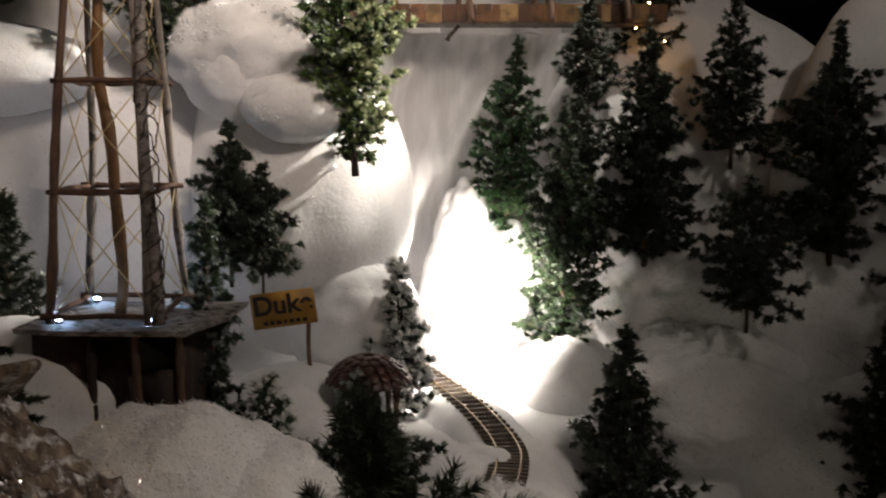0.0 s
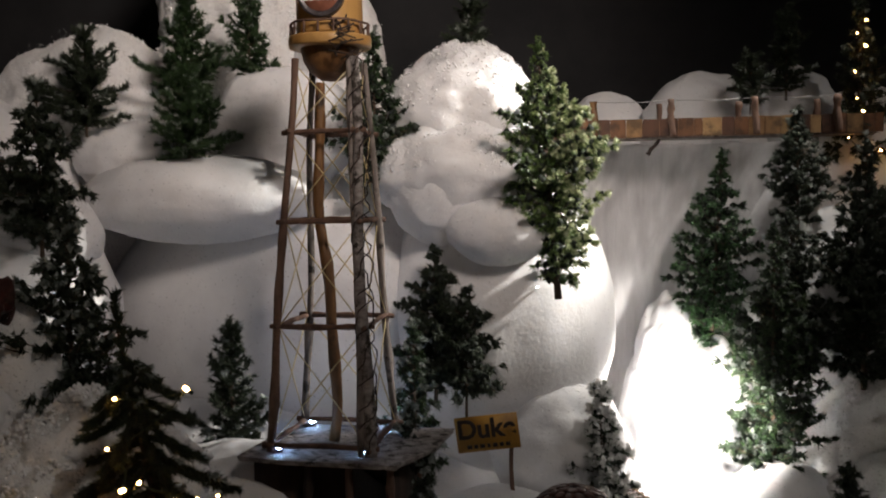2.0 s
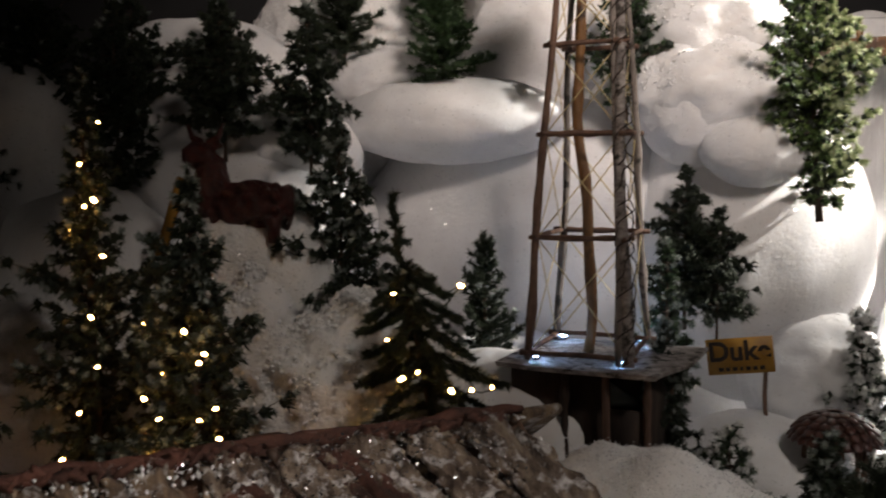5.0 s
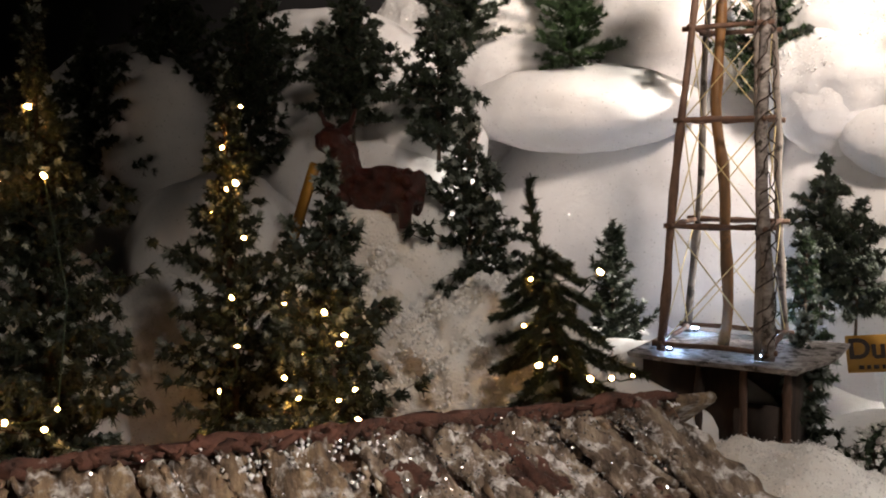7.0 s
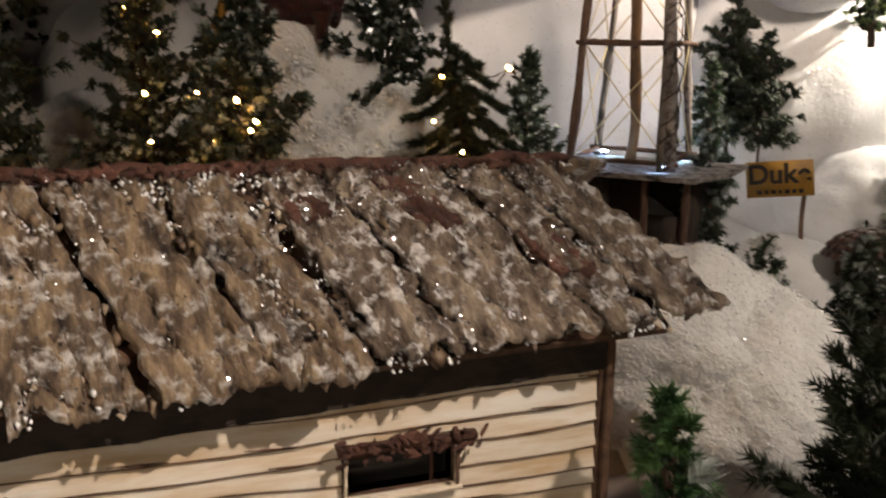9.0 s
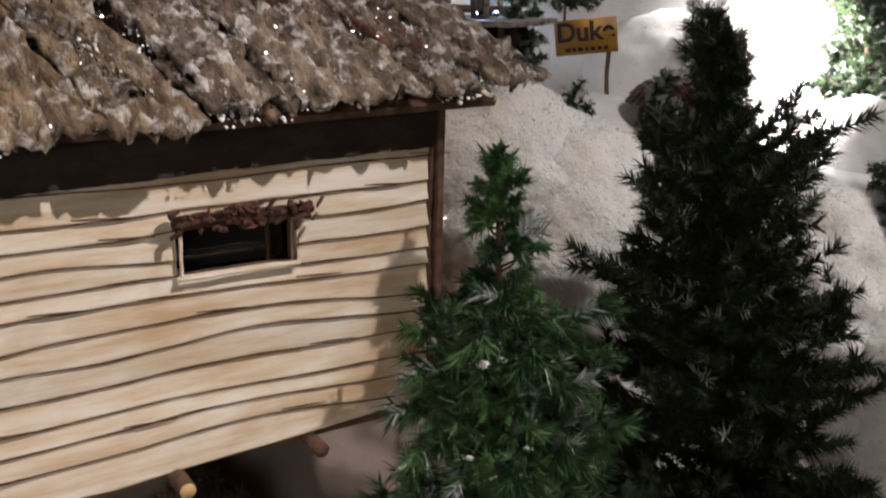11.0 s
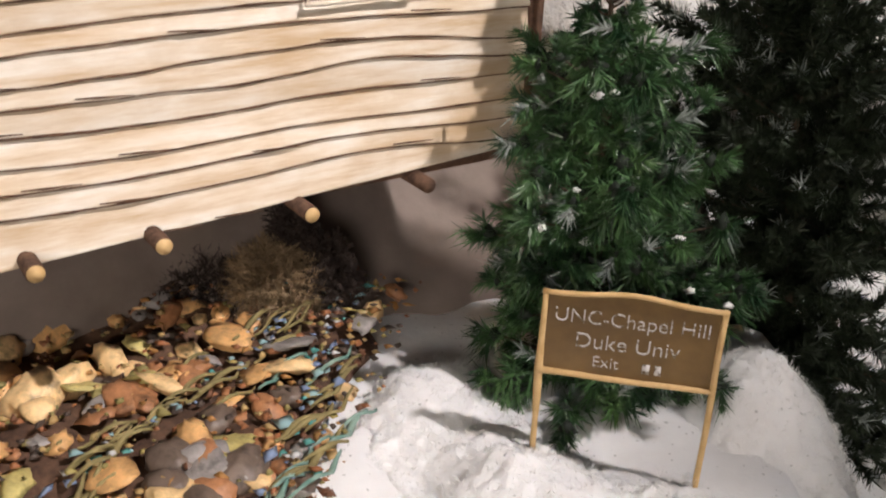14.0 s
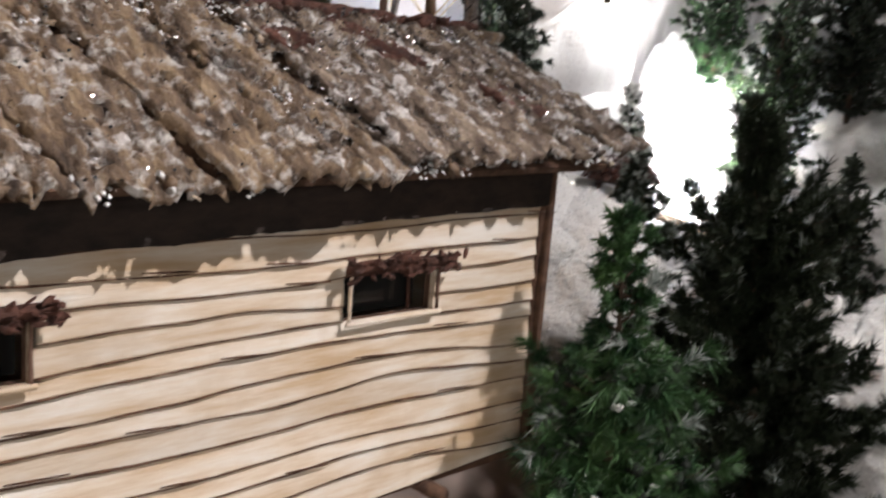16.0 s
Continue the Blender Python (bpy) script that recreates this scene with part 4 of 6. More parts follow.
def edge_z(k, u):
    z, ph, a = LINES[k]
    if k == 0:
        return -0.0097 + 0.0465 * max(u, -0.45) + 0.002 * noise.noise(Vector((u * 9, ph, 0)))
    if k == NPL:
        return z
    return z + a * (0.0135 * noise.noise(Vector((u * 3.6, z * 9, 0))) + 0.0085 * noise.noise(Vector((u * 5.0, ph, 0))) + 0.0018 * noise.noise(Vector((u * 17, ph, 3)))) + 0.006 * (u - U1) * (k - 7) / 7


def board_run(k, run):
    """One unbroken length of siding: its columns as (u, low, high)."""
    V, F = [], []
    for u, lo, hi in run:
        V += [(u, -0.0052, lo), (u, -0.0058, lo + 0.0015), (u, -0.0022, hi), (u, 0.002, hi), (u, 0.002, lo)]
    for i in range(len(run) - 1):
        s = 5 * i
        F += [(s + q, s + 5 + q, s + 5 + (q + 1) % 5, s + (q + 1) % 5) for q in range(5)]
    F += [(4, 3, 2, 1, 0), tuple(len(V) - 5 + q for q in range(5))]
    ob = part("plank", (V, F), PLANK, CABIN, "", False)
    if k and len(run) > 3:
        part("bark_edge", tube([(u, -0.0056, lo - 0.0004) for u, lo, hi in run], [0.0006 + 0.0013 * abs(noise.noise(Vector((u * 16, k * 3.1, 0)))) for u, lo, hi in run], 5, 0.2, k), PLANK_EDGE, ob)
    for i in range(len(run) // 30):
        u, z, _ = run[rng.randrange(2, len(run) - 2)]
        part("splinter", tube([(u, -0.009, z + 0.004), (u + 0.02, -0.0095, z + 0.003), (u + 0.05, -0.008, z + 0.001)], [0.0006, 0.0011, 0.0005], 5), PLANK_EDGE, ob)


def plank(k):
    n = 110
    us = [U0 + (U1 - U0) * i / n for i in range(n + 1)]
    for w in WINDOWS:
        for e in w[:2]:
            us[min(range(len(us)), key=lambda q: abs(us[q] - e))] = e
    cuts = sorted({U0, U1, *[e for w in WINDOWS for e in w[:2]]})
    whole = []
    for a, b in zip(cuts, cuts[1:]):
        w = [w for w in WINDOWS if w[0] < (a + b) / 2 < w[1]]
        cols = [u for u in us if a - 1e-6 <= u <= b + 1e-6]
        part_cols = []
        for u in cols:
            lo, hi = edge_z(k, u), edge_z(k + 1, u) + 0.004
            if w:
                if lo < w[0][2]:
                    hi = min(hi, w[0][2])
                else:
                    lo = max(lo, w[0][3])
            part_cols.append((u, lo, hi))
        if w and min(h - l for _, l, h in part_cols) < 0.002:
            if whole:
                board_run(k, whole)
            whole = []
        else:
            whole += part_cols[1:] if whole and not w and abs(whole[-1][1] - part_cols[0][1]) < 1e-6 and abs(whole[-1][2] - part_cols[0][2]) < 1e-6 else [(q[0] + 1e-5 * (i == 0), q[1], q[2]) for i, q in enumerate(part_cols)]
    if whole:
        board_run(k, whole)


for k in range(NPL):
    plank(k)


def cabin_window(w, seed):
    a, b, lo, hi = w
    ob = part("window", box(((a + b) / 2, 0.03, (lo + hi) / 2), (b - a + 0.004, 0.002, hi - lo + 0.004)), GLASS_DARK, CABIN, "dark glazed cabin window under a mossy bark awning", False)
    part("sill", stick((a - 0.002, -0.013, lo), (b + 0.002, -0.013, lo + 0.001), 0.0026, 0.0024, seed, 0.0006), PLANK, ob, "pale twig window sill")
    part("jamb", stick((a + 0.002, -0.012, lo), (a + 0.002, -0.012, hi), 0.0018, 0.0018, seed + 1, 0.0004), PLANK, ob)
    part("jamb", stick((b - 0.002, -0.012, lo), (b - 0.002, -0.012, hi), 0.0018, 0.0018, seed + 2, 0.0004), TWIG, ob)
    part("mullion", stick((b - 0.02, 0.012, lo), (b - 0.02, 0.012, hi), 0.002, 0.002, seed + 3, 0.0004), BARK_RED, ob)
    rr = random.Random(seed)
    part("awning", box(((a + b) / 2 + 0.004, -0.017, hi + 0.004), (b - a + 0.022, 0.012, 0.012), 0.003), BARK_RED, ob, "awning of reddish bark flakes")
    for i in range(70):
        c = (rr.uniform(a - 0.010, b + 0.018), -0.018 - rr.uniform(0, 0.010), hi + rr.uniform(-0.005, 0.016))
        part("bark_flake", moved(blob((0, 0, 0), (rr.uniform(0.004, 0.009), rr.uniform(0.002, 0.004), rr.uniform(0.0012, 0.0028)), seed + i, (7, 5), 0.8, 3), pose(*c, rr.uniform(-50, 50), rr.uniform(-40, 40), rr.uniform(-60, 60))), BARK_RED, ob, "", False)


cabin_window(WINDOWS[0], 11)
cabin_window(WINDOWS[1], 31)
part("corner_post", stick((U1 + 0.002, -0.004, -0.01), (U1 - 0.002, -0.004, WALL_H), 0.005, 0.0045, 3, 0.002), BARK_EDGE, CABIN)
part("corner_post", stick((U0, -0.004, -0.01), (U0, -0.004, WALL_H), 0.005, 0.0045, 4, 0.002), BARK_EDGE, CABIN)


def frieze():
    """A strip of dark bark under the eave with a slightly uneven lower edge."""
    V, F, n = [], [], 260
    for i in range(n + 1):
        u = U0 + 0.002 + (U1 - U0 - 0.004) * i / n
        low = WALL_H - 0.032 - 0.030 * (0.36 - u) - 0.003 * noise.noise(Vector((u * 14, 3, 0))) - 0.0015 * noise.noise(Vector((u * 90, 3, 0)))
        V += [(u, -0.0085, WALL_H + 0.004), (u, -0.0145, WALL_H + 0.004), (u, -0.0135, low), (u, -0.0085, low)]
    for i in range(n):
        s = 4 * i
        F += [(s + q, s + (q + 1) % 4, s + 4 + (q + 1) % 4, s + 4 + q) for q in range(4)]
    F += [(0, 1, 2, 3), (4 * n + 3, 4 * n + 2, 4 * n + 1, 4 * n)]
    return V, F


part("corner_board", box((U1 + 0.0035, -0.004, WALL_H / 2), (0.009, 0.020, WALL_H + 0.012), 0.001), BARK_EDGE, CABIN, "dark corner board", False)
part("frieze", frieze(), FRIEZE, CABIN, "dark bark strip under the eave", False)
for i, u in enumerate((-0.67, -0.49, -0.345, -0.197, -0.086, 0.063, 0.207)):
    out = 0.036 if i < 6 else 0.026
    log = part("floor_log", tube([(u, -out, -0.013), (u, 0.1, -0.012), (u, DEPTH, -0.012)], [0.0085, 0.0085, 0.008], 12, 0.05, i), BARK_EDGE, CABIN, "floor log with a pale cut end")
    part("cut_end", tube([(u, -out - 0.0012, -0.013), (u, -out + 0.001, -0.013)], [0.0078, 0.0078], 14), STRAW if i < 6 else BARK_EDGE, log)
for u, y in ((-0.72, 0.05), (-0.72, 0.3), (-0.2, 0.28), (0.12, 0.28)):
    part("stilt", stick((u, y, -0.45), (u, y, -0.015), 0.012, 0.011, int(u * 50) + 60, 0.003), BARK_EDGE, CABIN)

# roof
EAVE, RIDGE = Vector((0, -0.055, 0.315)), Vector((0, 0.17, 0.468))
SLOPE = (RIDGE - EAVE).length
UPHILL = (RIDGE - EAVE).normalized()
PROUD = Vector((0, -UPHILL.z, UPHILL.y))
RU0, RU1 = -0.86, 0.405
LEANING = -0.28


def roof_point(u, s, h):
    """A place on the front slope: u along the eave, s uphill, h above the deck; the eave rises towards its free end."""
    w = EAVE + UPHILL * s + PROUD * h
    return (u, w.y, w.z + 0.026 * min(1, max(0, (u + 0.2) / 0.6)) * (1 - s / SLOPE))


def roof_deck(back):
    a, r = EAVE.copy(), RIDGE.copy()
    if back:
        a = Vector((0, DEPTH + 0.055, 0.315))
    nrm = PROUD if not back else Vector((0, UPHILL.z, UPHILL.y))
    V = []
    for d in (-0.010, -0.002):
        for u in (RU0 + 0.01, RU1 - 0.012):
            lo = (u, *(a + nrm * d).yz) if back else roof_point(u, 0.0, d)
            V += [lo, (u, *(r + nrm * d).yz)]
    F = [(0, 1, 3, 2), (4, 6, 7, 5), (0, 2, 6, 4), (1, 5, 7, 3), (0, 4, 5, 1), (2, 3, 7, 6)]
    return V, F


ROOF = part("roof", roof_deck(False), BARK_EDGE, CABIN, "steep roof of rough frosted bark slabs", False)
part("roof", roof_deck(True), BARK_EDGE, CABIN, "", False)


def bark_slab(u, s0, wid, length, seed, mat, lift, skew, thick=0.007):
    """A broad slab of bark that lies up the slope: furrowed along its length, cracked, with a ragged outline."""
    nx, ny = max(6, int(wid / 0.0030)), max(8, int(length / 0.0050))
    V, F = [], []
    off = Vector((seed * 1.7, seed * 0.9, seed * 2.3))
    for j in range(ny):
        for i in range(nx):
            a, b = i / (nx - 1) - 0.5, j / (ny - 1)
            uu = u + a * wid * (1 + 0.18 * noise.noise(Vector((b * 6, seed, 0)))) + skew * (b - 0.5) * length + 0.008 * noise.noise(Vector((b * 11, a * 2, seed)))
            rag = 0.018 * noise.noise(Vector((a * wid * 48, seed, 9))) if j in (0, ny - 1) else 0
            ss = s0 + b * length + rag
            f = uu - LEANING * ss
            hgt = thick + lift * (1 - b) + 0.006 * noise.noise(Vector((f * 42, ss * 9, 0)) + off) + 0.011 * abs(noise.noise(Vector((f * 95, ss * 30, 4)) + off)) + 0.005 * noise.noise(Vector((f * 210, ss * 90, 2)) + off)
            if abs(noise.noise(Vector((f * 26, ss * 5, 7)) + off)) < 0.06:
                hgt -= 0.012
            V.append(roof_point(uu, ss, max(hgt, 0.0008)))
    top = nx * ny
    for j in range(ny):
        for i in range(nx):
            v = Vector(V[j * nx + i]) - PROUD * 0.007
            V.append(tuple(v))
    for j in range(ny - 1):
        for i in range(nx - 1):
            a = j * nx + i
            F.append((a, a + 1, a + nx + 1, a + nx))
    ring = [i for i in range(nx)] + [j * nx + nx - 1 for j in range(1, ny)] + [(ny - 1) * nx + i for i in range(nx - 2, -1, -1)] + [j * nx for j in range(ny - 2, 0, -1)]
    for a, b in zip(ring, ring[1:] + ring[:1]):
        F.append((a, top + a, top + b, b))
    part("bark_slab", (V, F), mat, ROOF)


rng = random.Random(21)
u, k = RU0 - 0.04, 0
while u < RU1 + 0.09:
    wid = rng.uniform(0.055, 0.135)
    cut = rng.uniform(0.3, 0.7) if rng.random() < 0.55 else 1.0
    lift = rng.uniform(0.0, 0.010)
    spans = [(0.0, SLOPE)] if cut == 1.0 else [(0.0, SLOPE * cut + 0.015), (SLOPE * cut - 0.01, SLOPE * (1 - cut) + 0.01)]
    for s0, ln in spans:
        mid = u + wid / 2 + LEANING * (s0 + ln / 2 - SLOPE / 2)
        if RU0 - 0.02 < mid < RU1 - 0.012:
            bark_slab(mid, s0 + rng.uniform(-0.014, 0.004), wid - rng.uniform(0.007, 0.018), ln, k, BARK_WET if mid > 0.05 + rng.uniform(-0.1, 0.1) else BARK, lift + rng.uniform(0, 0.004), LEANING, 0.011)
        k += 1
    u += wid
for k in range(40):
    s0 = rng.uniform(0, SLOPE * 0.8)
    mid = rng.uniform(RU0 + 0.02, RU1 - 0.03)
    bark_slab(mid, s0 - 0.012, rng.uniform(0.016, 0.045), rng.uniform(0.03, min(0.10, SLOPE - s0)), 300 + k, BARK_RED if rng.random() < 0.06 else BARK_WET if mid > 0.0 else BARK, rng.uniform(0.004, 0.012), LEANING + rng.uniform(-0.1, 0.1), 0.010)


def roof_scatter(count, seed, size, flat, low, mat, name, label, spread_u):
    """Small loose bits over the front slope, gathered in drifts."""
    r = np.random.default_rng(seed)
    C = []
    while len(C) < count:
        uu = spread_u(r)
        ss = r.uniform(-0.01, SLOPE)
        if uu > RU1 - 0.01 or uu < RU0 or noise.noise(Vector((uu * 13, ss * 13, seed))) + 0.5 * noise.noise(Vector((uu * 40, ss * 40, seed))) < low:
            continue
        C.append(roof_point(uu, ss, r.uniform(0.006, 0.014)))
    C = np.array(C)
    A = np.array([[1, 0, 0], [0, UPHILL.y, UPHILL.z], [0, PROUD.y, PROUD.z]])
    S = size * r.uniform(0.35, 1.0, (count, 1, 1)) * np.array([[1.0, 1.6, flat]]) * r.uniform(0.6, 1.4, (count, 6, 1))
    V = (C[:, None, :] + (OCTA6_V[None] * S + r.normal(size=(count, 6, 3)) * size * 0.18) @ A).reshape(-1, 3)
    F = (OCTA6_F[None] + (np.arange(count) * 6)[:, None, None]).reshape(-1, 3)
    return tagged(raw_mesh(name, V, F, mat, ROOF), label, kind="stuff")


def flake_paint():
    m = shader("bark_flakes", (0.3, 0.2, 0.1), 0.5)
    n, l = m.node_tree.nodes, m.node_tree.links
    ge, ra = n.new("ShaderNodeNewGeometry"), n.new("ShaderNodeValToRGB")
    el = ra.color_ramp.elements
    el[0].color, el[1].color = (0.05, 0.03, 0.02, 1), (0.50, 0.42, 0.32, 1)
    el.new(0.6).color = (0.24, 0.16, 0.10, 1)
    l.new(ge.outputs["Random Per Island"], ra.inputs[0])
    l.new(ra.outputs[0], n["Principled BSDF"].inputs["Base Color"])
    return m


roof_scatter(800, 3, 0.0070, 0.3, -0.3, flake_paint(), "loose_bark", "small loose bark flakes", lambda r: r.uniform(RU0, RU1))
roof_scatter(3600, 4, 0.0028, 0.5, 0.10, FROST, "frost", "white frost grains caught in the bark", lambda r: RU0 + (RU1 - RU0) * r.random() ** 1.35)
rng = random.Random(5)
for i in range(15):
    u = RU0 + 0.05 + i * 0.087
    a, b = Vector((0, DEPTH + 0.05, 0.322)), RIDGE
    part("bark_slab", box((u, (a.y + b.y) / 2, (a.z + b.z) / 2 + 0.006), (0.082, SLOPE * 0.98, 0.012), 0.003, Matrix.Rotation(-math.atan2(b.z - a.z, a.y - b.y), 3, "X")), BARK, ROOF)
part("ridge_log", stick((RU0, RIDGE.y, RIDGE.z + 0.010), (RU1 - 0.01, RIDGE.y, RIDGE.z + 0.010), 0.0075, 0.0065, 9, 0.004, 60, 0.6), BARK_RED, CABIN, "rough reddish bark ridge")
for k in range(190):
    u = RU0 + 0.02 + (RU1 - RU0 - 0.05) * (k + rng.random()) / 190
    part("ridge_chip", moved(blob((0, 0, 0), (rng.uniform(0.006, 0.016), rng.uniform(0.003, 0.008), rng.uniform(0.002, 0.006)), k, (9, 6), 1.0, 3), pose(u, RIDGE.y - rng.uniform(-0.004, 0.016), RIDGE.z + 0.012 - rng.uniform(0, 0.008), rng.uniform(-50, 50), rng.uniform(-40, 40), rng.uniform(-60, 60))), BARK_RED, ROOF)


# ---- glitter ----
def glitter(name, centres, label, seed, size=0.0011, mat=GLITTER):
    r = np.random.default_rng(seed)
    C = np.array(centres)
    n = len(C)
    a = r.normal(size=(n, 3))
    a /= np.linalg.norm(a, axis=1, keepdims=True)
    b = np.cross(a, r.normal(size=(n, 3)))
    b /= np.linalg.norm(b, axis=1, keepdims=True)
    s = size * r.uniform(0.5, 1.3, (n, 1))
    V = np.stack([C + a * s, C + b * s, C - a * s, C - b * s], axis=1).reshape(-1, 3)
    ob = raw_mesh(name, V, np.arange(4 * n).reshape(-1, 4), mat, None)
    return tagged(ob, label, "glitter", kind="stuff")


def on_mounds(rows, seed):
    """Places for flakes on the skins of the mounds, on the sides that face up and forward."""
    r = np.random.default_rng(seed)
    out = []
    for ob, count in rows:
        co = np.array([v.co for v in ob.data.vertices])
        no = np.array([v.normal for v in ob.data.vertices])
        pick = r.choice(np.where((no[:, 1] < 0.4) & (no[:, 2] > -0.3))[0], count)
        side = r.normal(size=(count, 3)) * 0.008
        side -= no[pick] * (side * no[pick]).sum(1)[:, None]
        out.append(co[pick] + side + no[pick] * 0.0016 + np.array(ob.location))
    return np.concatenate(out)


glitter("snow_glitter", on_mounds([(MOUND_OBS[NM + k], 2600 if k < 3 or k == 9 else 500) for k in range(len(ROUGH_MOUNDS))], 4), "mica glitter sprinkled over the snow", 5, 0.0017, MICA)
glitter("snow_glitter", on_mounds([(ob, 300) for ob in MOUND_OBS[:10] + MOUND_OBS[11:14] + MOUND_OBS[19:28]], 6), "mica glitter sprinkled over the snow", 7, 0.0017, MICA)
r = np.random.default_rng(8)
M = CABIN.matrix_world
spots = []
for i in range(9000):
    uu, ss = RU1 - abs(r.normal()) * 0.30, r.uniform(0, SLOPE)
    if uu > RU1 - 0.035 + LEANING * (ss - SLOPE / 2):
        continue
    spots.append(tuple(M @ Vector(roof_point(uu, ss, r.uniform(0.008, 0.02)))))
glitter("roof_glitter", spots, "mica glitter frozen on the bark roof", 9, 0.0014)


# ---- water tower and its shed ----
TX, TY, TZ = -0.572, 1.728, 1.158
TOWER = thing("water_tower", (TX, TY, TZ), "model water tower of twigs with a varnished wooden tank", "water tower")
LEGS = [(-0.093, -0.105), (0.093, -0.115), (0.086, 0.10), (-0.098, 0.095)]
TOPS = [(-0.052, -0.045), (0.058, -0.045), (0.050, 0.045), (-0.048, 0.045)]
TOP_Z = 0.70


def at_leg(i, z):
    f = z / TOP_Z
    return Vector((LEGS[i][0] + (TOPS[i][0] - LEGS[i][0]) * f, LEGS[i][1] + (TOPS[i][1] - LEGS[i][1]) * f, z))


for i, (r0, r1, m) in enumerate(((0.0075, 0.0055, TWIG), (0.0115, 0.008, BIRCH), (0.007, 0.0055, TWIG_GREY), (0.0075, 0.0055, TWIG_GREY))):
    part("leg", stick(at_leg(i, 0), at_leg(i, TOP_Z), r0, r1, 40 + i, 0.006, 16, 0.12, 10), m, TOWER, "birch-barked leg" if m is BIRCH else "")
part("leg", stick(at_leg(1, 0) + Vector((-0.016, -0.002, 0)), at_leg(1, TOP_Z) + Vector((-0.010, 0, 0)), 0.006, 0.005, 49, 0.004, 16, 0.12), TWIG_GREY, TOWER)
part("riser_pole", tube([(-0.012 + 0.013 * math.sin(5.5 * t + 0.6) + 0.003 * math.sin(17 * t), -0.01, 0.66 * t) for t in [i / 18 for i in range(19)]], [0.0105 * (1.22 if i in (4, 9, 13, 16) else 1) * (1 - 0.2 * i / 18) for i in range(19)], 10, 0.1, 5), HONEY, TOWER, "crooked honey-coloured centre pole")
for z in (0.012, 0.222, 0.408, 0.568):
    for i in range(4):
        a, b = at_leg(i, z), at_leg((i + 1) % 4, z + 0.002)
        d = (b - a).normalized() * 0.016
        part("crossbar", stick(a - d, b + d, 0.0048, 0.0044, int(z * 1000) + i, 0.002), TWIG, TOWER)
LEVELS = (0.012, 0.222, 0.408, 0.568, 0.690)
for lo, hi in zip(LEVELS, LEVELS[1:]):
    for i in range(4):
        j = (i + 1) % 4
        part("brace", tube([at_leg(i, lo), at_leg(j, hi)], 0.0012, 5), RAFFIA, TOWER)
        part("brace", tube([at_leg(j, lo), at_leg(i, hi)], 0.0012, 5), RAFFIA, TOWER)
# a vine that climbs the birch leg
rng = random.Random(12)
vine = []
for k in range(3):
    pts = []
    for i in range(70):
        z = 0.01 + 0.70 * i / 69
        a = i * 0.55 + k * 2.1 + 0.6 * math.sin(i * 0.9 + k)
        rr = 0.013 + 0.006 * abs(math.sin(i * 0.7 + k * 1.3))
        p = at_leg(1, z)
        pts.append((p.x + rr * math.cos(a), p.y + rr * math.sin(a), z))
    vine.append(tube(pts, 0.0013, 5))
part("vine", join(*vine), DARKWOOD, TOWER, "dried vine winding up the leg")
part("tank", lathe([(0.0001, 0.745), (0.060, 0.745), (0.0605, 0.75), (0.0600, 0.81), (0.0595, 0.878), (0.058, 0.882), (0.0001, 0.882)], 40), BAMBOO, TOWER, "varnished bamboo tank")
part("tank_bowl", lathe([(0.0001, 0.662), (0.018, 0.665), (0.036, 0.677), (0.049, 0.697), (0.054, 0.72), (0.054, 0.732)], 36), HONEY, TOWER)
part("gallery", lathe([(0.05, 0.722), (0.074, 0.722), (0.0755, 0.726), (0.0755, 0.738), (0.074, 0.742), (0.05, 0.742), (0.05, 0.722)], 40), BAMBOO, TOWER)
for k in range(16):
    a = 2 * math.pi * k / 16
    part("baluster", stick((0.071 * math.cos(a), 0.071 * math.sin(a), 0.738), (0.071 * math.cos(a), 0.071 * math.sin(a), 0.764), 0.0022, 0.002, k, 0.0005, 4), TWIG, TOWER)
part("handrail", tube([(0.071 * math.cos(a), 0.071 * math.sin(a), 0.764 + 0.0012 * math.sin(5 * a)) for a in [2 * math.pi * k / 40 for k in range(41)]], 0.0022, 6), TWIG, TOWER)
part("vine_tuft", join(*[tube([(0.045 + 0.02 * rng.uniform(-1, 1), -0.06 + 0.015 * rng.uniform(-1, 1), 0.69 + 0.005 * k), (0.045 + 0.035 * rng.uniform(-1, 1), -0.065 + 0.02 * rng.uniform(-1, 1), 0.70 + 0.005 * k), (0.045 + 0.03 * rng.uniform(-1, 1), -0.06 + 0.02 * rng.uniform(-1, 1), 0.71 + 0.005 * k)], 0.0016, 5) for k in range(14)]), DARKWOOD, TOWER)
part("tank_roof", lathe([(0.0800, 0.872), (0.0790, 0.878), (0.062, 0.892), (0.040, 0.908), (0.018, 0.923), (0.0001, 0.933)], 36, 0.035, 3), BARK_RED, TOWER, "conical bark roof dusted with snow")
part("roof_rim", lathe([(0.064, 0.868), (0.0805, 0.870), (0.081, 0.876), (0.064, 0.880), (0.064, 0.868)], 36, 0.02, 5), TWIG_GREY, TOWER)
part("snow_cap", blob((0.034, 0.0, 0.9085), (0.030, 0.034, 0.007), 4, (20, 10), 0.35, 3), SNOW_ROUGH, TOWER, "snow lying on the tank roof")
